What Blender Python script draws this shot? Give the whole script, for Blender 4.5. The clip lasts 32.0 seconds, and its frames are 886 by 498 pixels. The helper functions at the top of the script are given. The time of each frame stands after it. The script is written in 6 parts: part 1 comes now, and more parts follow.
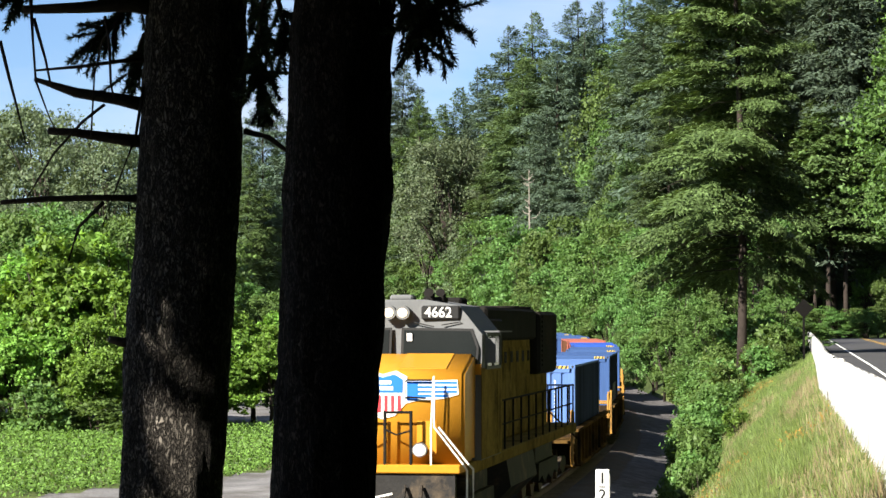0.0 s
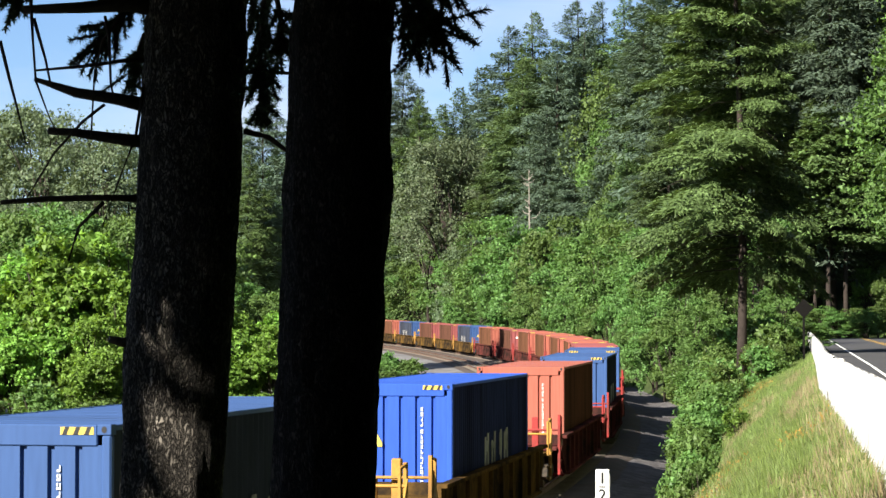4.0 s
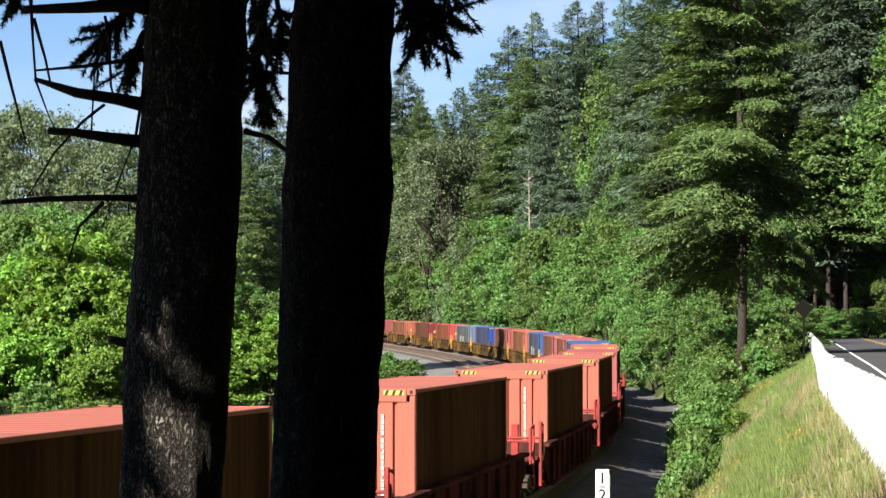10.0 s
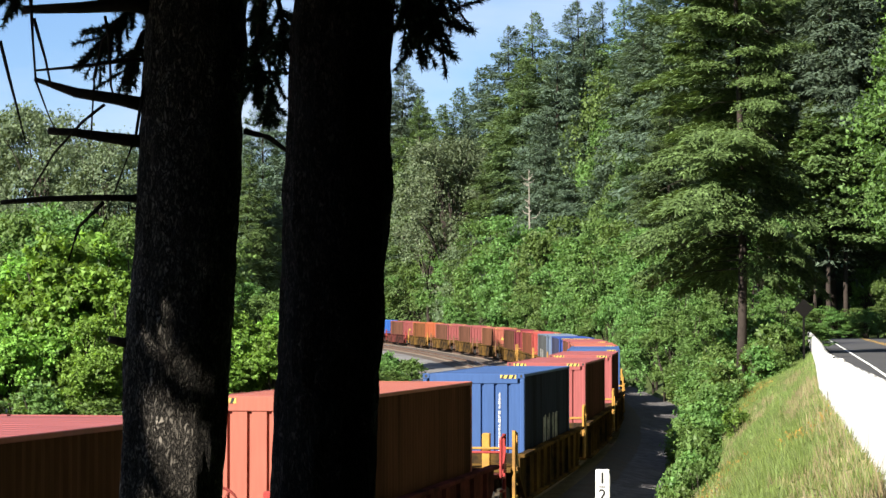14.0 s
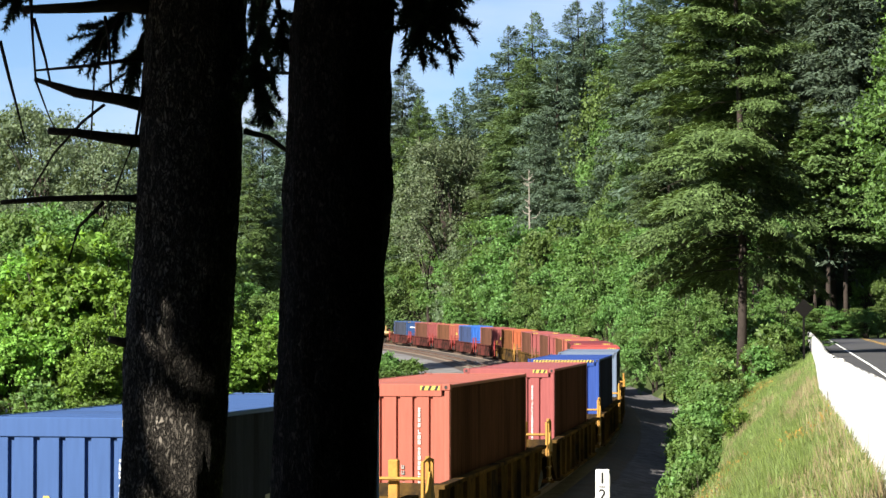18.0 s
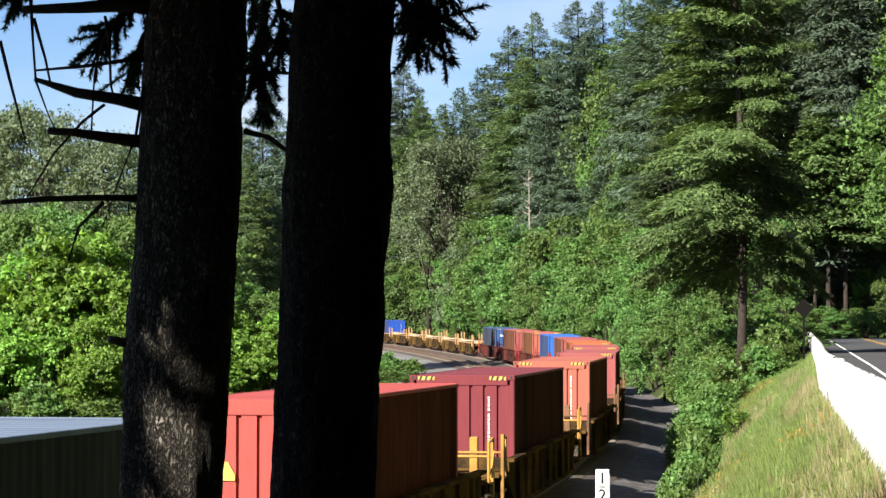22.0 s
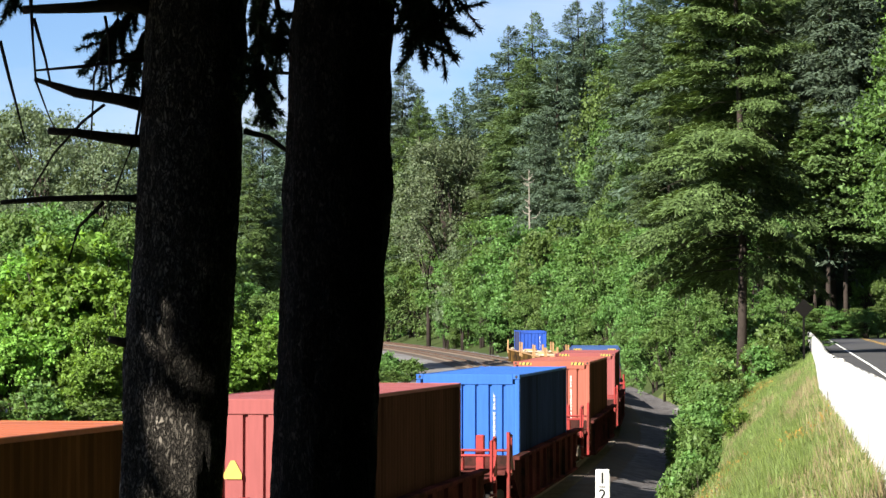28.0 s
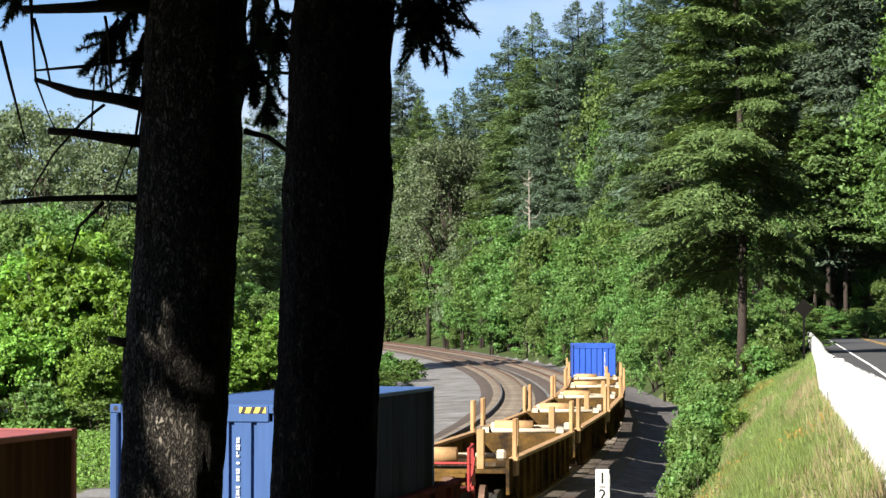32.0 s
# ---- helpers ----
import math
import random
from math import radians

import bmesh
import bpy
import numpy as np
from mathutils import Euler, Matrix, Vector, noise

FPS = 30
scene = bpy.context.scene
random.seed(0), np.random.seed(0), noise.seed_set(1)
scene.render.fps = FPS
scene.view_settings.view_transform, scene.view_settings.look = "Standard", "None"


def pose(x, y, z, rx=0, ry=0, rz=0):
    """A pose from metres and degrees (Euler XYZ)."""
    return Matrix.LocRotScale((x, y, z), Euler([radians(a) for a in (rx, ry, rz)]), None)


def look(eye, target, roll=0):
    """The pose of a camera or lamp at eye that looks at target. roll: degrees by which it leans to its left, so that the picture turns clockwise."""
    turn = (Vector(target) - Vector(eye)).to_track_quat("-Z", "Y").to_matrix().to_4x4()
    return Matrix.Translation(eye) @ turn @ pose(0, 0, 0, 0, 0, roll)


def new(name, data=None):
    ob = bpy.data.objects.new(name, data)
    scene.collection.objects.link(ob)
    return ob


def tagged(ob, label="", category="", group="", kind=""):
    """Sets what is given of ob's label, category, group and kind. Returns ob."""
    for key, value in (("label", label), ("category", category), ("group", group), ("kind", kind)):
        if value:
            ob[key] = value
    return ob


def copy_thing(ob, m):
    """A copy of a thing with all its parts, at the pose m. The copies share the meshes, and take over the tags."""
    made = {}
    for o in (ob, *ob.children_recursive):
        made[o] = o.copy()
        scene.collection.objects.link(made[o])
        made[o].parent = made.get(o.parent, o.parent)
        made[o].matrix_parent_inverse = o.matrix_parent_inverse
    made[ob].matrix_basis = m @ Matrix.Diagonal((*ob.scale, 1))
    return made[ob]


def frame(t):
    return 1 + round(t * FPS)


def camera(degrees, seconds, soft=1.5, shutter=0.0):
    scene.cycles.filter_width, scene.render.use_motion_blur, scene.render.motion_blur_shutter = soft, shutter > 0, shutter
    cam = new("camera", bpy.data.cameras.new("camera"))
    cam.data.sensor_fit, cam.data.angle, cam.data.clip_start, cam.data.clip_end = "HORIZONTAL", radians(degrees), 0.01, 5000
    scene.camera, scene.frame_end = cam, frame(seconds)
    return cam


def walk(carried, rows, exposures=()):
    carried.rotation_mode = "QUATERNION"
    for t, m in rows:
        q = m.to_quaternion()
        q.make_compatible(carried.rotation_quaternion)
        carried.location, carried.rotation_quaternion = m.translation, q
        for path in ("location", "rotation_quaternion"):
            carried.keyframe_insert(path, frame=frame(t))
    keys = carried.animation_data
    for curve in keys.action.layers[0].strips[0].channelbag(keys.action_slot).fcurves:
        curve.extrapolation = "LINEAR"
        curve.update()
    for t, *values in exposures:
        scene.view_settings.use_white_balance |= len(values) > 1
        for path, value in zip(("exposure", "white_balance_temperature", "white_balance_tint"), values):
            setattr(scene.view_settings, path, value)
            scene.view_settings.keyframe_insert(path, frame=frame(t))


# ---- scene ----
EYE = 4.45
cam = camera(19.55, 32.0, soft=1.5)
CAM_POSE = pose(0, 0, EYE, 90 + 1.652, 0, 0)
walk(cam, [(0, CAM_POSE), (32, CAM_POSE)], exposures=[(0, 1.74), (32, 1.74)])

# ---- daylight: low warm sun from the left, behind the camera ----
SUN_DIR = Vector((-0.58, -0.635, 0.515)).normalized()
world = bpy.data.worlds.new("sky")
scene.world = world
world.use_nodes = True
wn, wl = world.node_tree.nodes, world.node_tree.links
sky = wn.new("ShaderNodeTexSky")
sky.sky_type, sky.sun_disc = "NISHITA", False
sky.sun_elevation = math.asin(SUN_DIR.z)
sky.sun_rotation = math.atan2(SUN_DIR.x, SUN_DIR.y)
sky.air_density, sky.dust_density, sky.ozone_density, sky.altitude = 1.0, 0.1, 4.0, 900
wcoord = wn.new("ShaderNodeTexCoord")
wmap = wn.new("ShaderNodeMapping")
wmap.inputs["Scale"].default_value = (1.0, 1.0, 3.2)
wnoise = wn.new("ShaderNodeTexNoise")
wnoise.inputs["Scale"].default_value, wnoise.inputs["Detail"].default_value = 7.0, 6.0
wramp = wn.new("ShaderNodeValToRGB")
wramp.color_ramp.elements[0].position, wramp.color_ramp.elements[1].position = 0.41, 0.82
wmix = wn.new("ShaderNodeMixRGB")
wmix.inputs["Color2"].default_value = (6.5, 7.4, 9.0, 1)
wl.new(wcoord.outputs["Generated"], wmap.inputs["Vector"])
wl.new(wmap.outputs["Vector"], wnoise.inputs["Vector"])
wl.new(wnoise.outputs["Fac"], wramp.inputs["Fac"])
wl.new(wramp.outputs["Color"], wmix.inputs["Fac"])
wtint = wn.new("ShaderNodeMixRGB")
wtint.blend_type = "MULTIPLY"
wtint.inputs["Fac"].default_value = 1.0
wtint.inputs["Color2"].default_value = (0.90, 0.96, 1.12, 1)
wl.new(sky.outputs["Color"], wtint.inputs["Color1"])
wl.new(wtint.outputs["Color"], wmix.inputs["Color1"])
wl.new(wmix.outputs["Color"], wn["Background"].inputs["Color"])
wn["Background"].inputs["Strength"].default_value = 0.037

sun_data = bpy.data.lights.new("sun", "SUN")
sun_data.energy, sun_data.angle, sun_data.color = 5.0, radians(0.53), (1.0, 0.94, 0.83)
sun = new("sun", sun_data)
sun.matrix_world = look(SUN_DIR * 300, (0, 0, 0))


# ---- materials ----
def mat(name, color, rough=0.7, metal=0.0, vary=0.25, scale=3.0, fine=40.0, bump=0.2, dirt=None, dirt_amount=0.3,
        spec=0.12, per_object=0.0, streak=False):
    """A surface with two scales of variation, optional dirt patches and fine relief."""
    m = bpy.data.materials.new(name)
    m.use_nodes = True
    n, l = m.node_tree.nodes, m.node_tree.links
    b = n["Principled BSDF"]
    b.inputs["Roughness"].default_value, b.inputs["Metallic"].default_value = rough, metal
    b.inputs["Specular IOR Level"].default_value = spec
    tc = n.new("ShaderNodeTexCoord")
    mp = n.new("ShaderNodeMapping")
    if streak:
        mp.inputs["Scale"].default_value = (1, 1, 0.12)
    l.new(tc.outputs["Object"], mp.inputs["Vector"])
    big, small = n.new("ShaderNodeTexNoise"), n.new("ShaderNodeTexNoise")
    big.inputs["Scale"].default_value, big.inputs["Detail"].default_value = scale, 5.0
    small.inputs["Scale"].default_value, small.inputs["Detail"].default_value = fine, 4.0
    for t in (big, small):
        l.new(mp.outputs["Vector"], t.inputs["Vector"])
    add = n.new("ShaderNodeMath")
    add.operation = "ADD"
    l.new(big.outputs["Fac"], add.inputs[0])
    l.new(small.outputs["Fac"], add.inputs[1])
    rng = n.new("ShaderNodeMapRange")
    rng.inputs["From Min"].default_value, rng.inputs["From Max"].default_value = 0.6, 1.4
    rng.inputs["To Min"].default_value, rng.inputs["To Max"].default_value = 1 - vary, 1 + vary
    l.new(add.outputs[0], rng.inputs["Value"])
    hsv = n.new("ShaderNodeHueSaturation")
    hsv.inputs["Color"].default_value = (*color, 1)
    val = rng.outputs["Result"]
    if per_object:
        oi = n.new("ShaderNodeObjectInfo")
        r2 = n.new("ShaderNodeMapRange")
        r2.inputs["To Min"].default_value, r2.inputs["To Max"].default_value = 1 - per_object, 1 + per_object
        l.new(oi.outputs["Random"], r2.inputs["Value"])
        mul = n.new("ShaderNodeMath")
        mul.operation = "MULTIPLY"
        l.new(val, mul.inputs[0])
        l.new(r2.outputs["Result"], mul.inputs[1])
        val = mul.outputs[0]
    l.new(val, hsv.inputs["Value"])
    col = hsv.outputs["Color"]
    if dirt:
        dn = n.new("ShaderNodeTexNoise")
        dn.inputs["Scale"].default_value, dn.inputs["Detail"].default_value = scale * 0.6, 8.0
        dn.inputs["Roughness"].default_value = 0.7
        l.new(mp.outputs["Vector"], dn.inputs["Vector"])
        dr = n.new("ShaderNodeMapRange")
        dr.inputs["From Min"].default_value, dr.inputs["From Max"].default_value = 0.68 - dirt_amount * 0.5, 0.82 - dirt_amount * 0.4
        l.new(dn.outputs["Fac"], dr.inputs["Value"])
        mx = n.new("ShaderNodeMixRGB")
        mx.inputs["Color2"].default_value = (*dirt, 1)
        l.new(dr.outputs["Result"], mx.inputs["Fac"])
        l.new(col, mx.inputs["Color1"])
        col = mx.outputs["Color"]
    l.new(col, b.inputs["Base Color"])
    if bump:
        bp = n.new("ShaderNodeBump")
        bp.inputs["Strength"].default_value, bp.inputs["Distance"].default_value = bump, 0.02
        l.new(small.outputs["Fac"], bp.inputs["Height"])
        l.new(bp.outputs["Normal"], b.inputs["Normal"])
    return m


def leaf_mat(name, color, hue=0.03, vary=0.45, through_light=0.35, rough=0.55, spec=0.25):
    """Foliage: diffuse and translucent, each leaf clump a little different."""
    m = bpy.data.materials.new(name)
    m.use_nodes = True
    n, l = m.node_tree.nodes, m.node_tree.links
    b = n["Principled BSDF"]
    b.inputs["Roughness"].default_value, b.inputs["Specular IOR Level"].default_value = rough, spec
    geo = n.new("ShaderNodeNewGeometry")
    oi = n.new("ShaderNodeObjectInfo")
    hsv = n.new("ShaderNodeHueSaturation")
    hsv.inputs["Color"].default_value = (*color, 1)
    rv = n.new("ShaderNodeMapRange")
    rv.inputs["To Min"].default_value, rv.inputs["To Max"].default_value = 1 - vary, 1 + vary
    l.new(geo.outputs["Random Per Island"], rv.inputs["Value"])
    ro = n.new("ShaderNodeMapRange")
    ro.inputs["To Min"].default_value, ro.inputs["To Max"].default_value = 0.78, 1.2
    l.new(oi.outputs["Random"], ro.inputs["Value"])
    tc = n.new("ShaderNodeTexCoord")
    ns = n.new("ShaderNodeTexNoise")
    ns.inputs["Scale"].default_value, ns.inputs["Detail"].default_value = 0.9, 3.0
    l.new(tc.outputs["Object"], ns.inputs["Vector"])
    rn = n.new("ShaderNodeMapRange")
    rn.inputs["From Min"].default_value, rn.inputs["From Max"].default_value = 0.3, 0.7
    rn.inputs["To Min"].default_value, rn.inputs["To Max"].default_value = 0.75, 1.25
    l.new(ns.outputs["Fac"], rn.inputs["Value"])
    m1, m2 = n.new("ShaderNodeMath"), n.new("ShaderNodeMath")
    m1.operation = m2.operation = "MULTIPLY"
    l.new(rv.outputs["Result"], m1.inputs[0])
    l.new(ro.outputs["Result"], m1.inputs[1])
    l.new(m1.outputs[0], m2.inputs[0])
    l.new(rn.outputs["Result"], m2.inputs[1])
    l.new(m2.outputs[0], hsv.inputs["Value"])
    rh = n.new("ShaderNodeMapRange")
    rh.inputs["To Min"].default_value, rh.inputs["To Max"].default_value = 0.5 - hue, 0.5 + hue
    l.new(oi.outputs["Random"], rh.inputs["Value"])
    l.new(rh.outputs["Result"], hsv.inputs["Hue"])
    l.new(hsv.outputs["Color"], b.inputs["Base Color"])
    if through_light:
        tr = n.new("ShaderNodeBsdfTranslucent")
        warm = n.new("ShaderNodeMixRGB")
        warm.blend_type = "MULTIPLY"
        warm.inputs["Fac"].default_value = 1.0
        warm.inputs["Color2"].default_value = (1.25, 1.2, 0.5, 1)
        l.new(hsv.outputs["Color"], warm.inputs["Color1"])
        l.new(warm.outputs["Color"], tr.inputs["Color"])
        mix = n.new("ShaderNodeMixShader")
        mix.inputs["Fac"].default_value = through_light
        l.new(b.outputs["BSDF"], mix.inputs[1])
        l.new(tr.outputs["BSDF"], mix.inputs[2])
        l.new(mix.outputs["Shader"], n["Material Output"].inputs["Surface"])
    return m


def glow_mat(name, color, strength):
    m = bpy.data.materials.new(name)
    m.use_nodes = True
    b = m.node_tree.nodes["Principled BSDF"]
    b.inputs["Base Color"].default_value = (*color, 1)
    b.inputs["Emission Color"].default_value = (*color, 1)
    b.inputs["Emission Strength"].default_value = strength
    return m


M_GRAVEL = mat("gravel", (0.155, 0.15, 0.148), 0.95, vary=0.65, scale=0.5, fine=14, bump=1.0, dirt=(0.085, 0.075, 0.065), dirt_amount=0.4)
M_STONES = mat("crushed_stone", (0.105, 0.099, 0.101), 0.95, spec=0.0, vary=0.75, scale=2.2, fine=18, bump=1.0, dirt=(0.075, 0.066, 0.062), dirt_amount=0.35)
M_BALLAST = mat("ballast", (0.066, 0.057, 0.051), 0.95, vary=0.5, scale=1.0, fine=12, bump=1.0, dirt=(0.07, 0.05, 0.04), dirt_amount=0.5)
M_GRASS = mat("grass_ground", (0.075, 0.098, 0.028), 0.95, vary=0.5, scale=0.5, fine=6, bump=0.9, dirt=(0.15, 0.12, 0.075), dirt_amount=0.25)
M_FOREST = mat("forest_floor", (0.035, 0.05, 0.015), 0.95, vary=0.4, scale=0.5, fine=5, bump=0.6)
M_ASPHALT = mat("asphalt", (0.060, 0.060, 0.064), 0.9, vary=0.2, scale=0.4, fine=25, bump=0.3)
M_LINE_W = mat("white_road_paint", (0.7, 0.7, 0.68), 0.7, vary=0.2, scale=2)
M_LINE_Y = mat("yellow_road_paint", (0.5, 0.3, 0.05), 0.7, vary=0.2, scale=2)
M_WALL = mat("white_wash", (0.47, 0.465, 0.45), 0.85, vary=0.16, scale=1.6, fine=12, bump=0.9, dirt=(0.24, 0.22, 0.18), dirt_amount=0.24)
M_RAIL = mat("rail_steel", (0.11, 0.065, 0.045), 0.6, 0.3, vary=0.3, scale=2, fine=20)
M_RAILTOP = mat("polished_rail_head", (0.42, 0.40, 0.38), 0.3, 0.9, vary=0.1)
M_TIE = mat("tie_timber", (0.12, 0.10, 0.08), 0.9, vary=0.35, scale=3, fine=30, bump=0.5, per_object=0.3)


def bark_mat(name, deep, plate):
    """Flaking bark: upright plates between dark cracks."""
    m = mat(name, plate, 0.9, vary=0.5, scale=6, fine=45, bump=0)
    n, l = m.node_tree.nodes, m.node_tree.links
    b = n["Principled BSDF"]
    base = b.inputs["Base Color"].links[0].from_socket
    tc = n.new("ShaderNodeTexCoord")
    mp = n.new("ShaderNodeMapping")
    mp.inputs["Scale"].default_value = (1.0, 1.0, 0.42)
    warp = n.new("ShaderNodeTexNoise")
    warp.inputs["Scale"].default_value, warp.inputs["Detail"].default_value = 24.0, 6.0
    wadd = n.new("ShaderNodeVectorMath")
    wadd.operation = "MULTIPLY_ADD"
    wadd.inputs[1].default_value = (0.11, 0.11, 0.11)
    vo = n.new("ShaderNodeTexVoronoi")
    vo.feature = "DISTANCE_TO_EDGE"
    vo.inputs["Scale"].default_value = 52.0
    v2 = n.new("ShaderNodeTexVoronoi")
    v2.inputs["Scale"].default_value = 52.0
    l.new(tc.outputs["Object"], mp.inputs["Vector"])
    l.new(mp.outputs["Vector"], warp.inputs["Vector"])
    l.new(warp.outputs["Color"], wadd.inputs[0])
    l.new(mp.outputs["Vector"], wadd.inputs[2])
    for v in (vo, v2):
        l.new(wadd.outputs["Vector"], v.inputs["Vector"])
    rr = n.new("ShaderNodeMapRange")
    rr.inputs["From Max"].default_value = 0.30
    l.new(vo.outputs["Distance"], rr.inputs["Value"])
    mul = n.new("ShaderNodeMath")
    mul.operation = "MULTIPLY"
    l.new(rr.outputs["Result"], mul.inputs[0])
    l.new(v2.outputs["Color"], mul.inputs[1])
    mx = n.new("ShaderNodeMixRGB")
    mx.inputs["Color1"].default_value = (*deep, 1)
    l.new(mul.outputs[0], mx.inputs["Fac"])
    l.new(base, mx.inputs["Color2"])
    l.new(mx.outputs["Color"], b.inputs["Base Color"])
    hs = n.new("ShaderNodeMath")
    hs.operation = "ADD"
    l.new(rr.outputs["Result"], hs.inputs[0])
    l.new(mul.outputs[0], hs.inputs[1])
    bp = n.new("ShaderNodeBump")
    bp.inputs["Strength"].default_value, bp.inputs["Distance"].default_value = 1.0, 0.012
    l.new(hs.outputs[0], bp.inputs["Height"])
    l.new(bp.outputs["Normal"], b.inputs["Normal"])
    return m


M_BARK = bark_mat("flaking_bark", (0.008, 0.007, 0.006), (0.20, 0.178, 0.15))
# darker bark copy: the fir trunk's shade is put into its colour
M_BARK_SHADED = bark_mat("shade_darkened_bark", (0.006, 0.005, 0.005), (0.085, 0.070, 0.060))
M_BARK2 = mat("far_bark", (0.034, 0.027, 0.023), 0.95, vary=0.4, scale=3, fine=20, bump=0.6)
M_DEADWOOD = mat("dead_wood", (0.045, 0.036, 0.03), 0.9, vary=0.4, scale=4, fine=40, bump=0.5)
# near-black: the shade on the road sign is put into its colour
M_SIGN_SHADE = mat("shade_blackened_sign", (0.007, 0.0065, 0.006), 0.9, vary=0.3, scale=4, spec=0.05)
M_SNAG = mat("silver_snag", (0.22, 0.20, 0.17), 0.85, vary=0.25, scale=2, fine=20)
M_FIR = leaf_mat("fir_needles", (0.094, 0.146, 0.050), 0.008, 0.5, 0.25)
# bluish because the haze of distance is put into the needle colour
M_FIR_FAR = leaf_mat("hazed_far_fir_needles", (0.080, 0.118, 0.080), 0.015, 0.4, 0.25)
M_FIR_LIGHT = leaf_mat("cedar_sprays", (0.080, 0.128, 0.052), 0.02, 0.45, 0.3)
# darker needle copy: shade put into the near boughs and crowns
M_FIR_SHADED = leaf_mat("shade_darkened_needles", (0.028, 0.045, 0.022), 0.01, 0.4, 0.1)
M_MAPLE = leaf_mat("maple_leaves", (0.145, 0.265, 0.047), 0.012, 0.55, 0.4)
M_ALDER = leaf_mat("alder_leaves", (0.092, 0.160, 0.042), 0.02, 0.32, 0.35)
M_SHRUB = leaf_mat("shrub_leaves", (0.096, 0.166, 0.042), 0.02, 0.35, 0.35)
M_FRESH = leaf_mat("fresh_green_leaves", (0.098, 0.175, 0.047), 0.02, 0.35, 0.35)
M_GREYLEAF = leaf_mat("silvery_leaves", (0.098, 0.132, 0.070), 0.015, 0.35, 0.3)
M_BLADE = leaf_mat("grass_blades", (0.124, 0.160, 0.040), 0.04, 0.6, 0.3)
M_BANKLEAF = leaf_mat("bank_weed_leaves", (0.078, 0.135, 0.030), 0.04, 0.6, 0.3)
M_YARD = leaf_mat("yard_weed_leaves", (0.098, 0.165, 0.030), 0.03, 0.6, 0.3)
M_STRAW = leaf_mat("dry_stalks", (0.26, 0.21, 0.12), 0.02, 0.4, 0.3)
M_ORANGE = leaf_mat("orange_shrub_leaves", (0.26, 0.13, 0.028), 0.03, 0.5, 0.3)


# ---- mesh helpers ----
def part(name, bm, material, parent=None, label=""):
    """Links a bmesh as one mesh object under a thing or a part."""
    me = bpy.data.meshes.new(name)
    bm.to_mesh(me)
    bm.free()
    me.materials.append(material)
    ob = new(name, me)
    if parent:
        ob.parent = parent
    if label:
        ob["label"] = label
    return ob


def share(src, name, parent, m):
    """Another object on the same mesh."""
    ob = new(name, src.data)
    ob.parent = parent
    ob.matrix_basis = m
    return ob


def smooth(ob, angle=40):
    ob.data.shade_smooth()
    ob.data.set_sharp_from_angle(angle=radians(angle))
    return ob


def box(bm, lo, hi, bevel=0.0):
    """A box from corner to corner, its edges rounded off."""
    c = [(a + b) / 2 for a, b in zip(lo, hi)]
    r = bmesh.ops.create_cube(bm, size=1, matrix=Matrix.Translation(c) @ Matrix.Diagonal((*[b - a for a, b in zip(lo, hi)], 1)))
    if bevel:
        es = list({e for v in r["verts"] for e in v.link_edges})
        bmesh.ops.bevel(bm, geom=es, offset=bevel, segments=1, affect="EDGES")
    return bm


def boxes(*items, bevel=0.0):
    bm = bmesh.new()
    for lo, hi in items:
        box(bm, lo, hi, bevel)
    return bm


def tube(bm, pts, radii, sides=8, cap=True):
    """A tapered tube through points."""
    pts = [Vector(p) for p in pts]
    rings = []
    for i, p in enumerate(pts):
        d = (pts[min(i + 1, len(pts) - 1)] - pts[max(i - 1, 0)]).normalized()
        a = d.cross(Vector((0.31, 0.17, 0.93))).normalized() if abs(d.z) < 0.95 else d.cross(Vector((1, 0, 0))).normalized()
        b = d.cross(a)
        r = radii[i] if hasattr(radii, "__len__") else radii
        rings.append([bm.verts.new(p + (a * math.cos(k * 2 * math.pi / sides) + b * math.sin(k * 2 * math.pi / sides)) * r) for k in range(sides)])
    for r0, r1 in zip(rings, rings[1:]):
        for k in range(sides):
            bm.faces.new((r0[k], r0[(k + 1) % sides], r1[(k + 1) % sides], r1[k]))
    if cap:
        bm.faces.new(rings[0][::-1])
        bm.faces.new(rings[-1])
    return bm


def disc(bm, c, axis, r, thick, sides=16):
    a = Vector(axis).normalized()
    return tube(bm, [Vector(c) - a * thick / 2, Vector(c) + a * thick / 2], r, sides)


def prism(bm, outline, lo, hi, axis="y"):
    """An outline in the x-z plane (or y-z, x-y) drawn out from lo to hi."""
    def put(p, d):
        return {"y": (p[0], d, p[1]), "x": (d, p[0], p[1]), "z": (p[0], p[1], d)}[axis]
    a = [bm.verts.new(put(p, lo)) for p in outline]
    b = [bm.verts.new(put(p, hi)) for p in outline]
    n = len(outline)
    bm.faces.new(a)
    bm.faces.new(b[::-1])
    for i in range(n):
        bm.faces.new((a[i], b[i], b[(i + 1) % n], a[(i + 1) % n]))
    bmesh.ops.recalc_face_normals(bm, faces=bm.faces)
    return bm


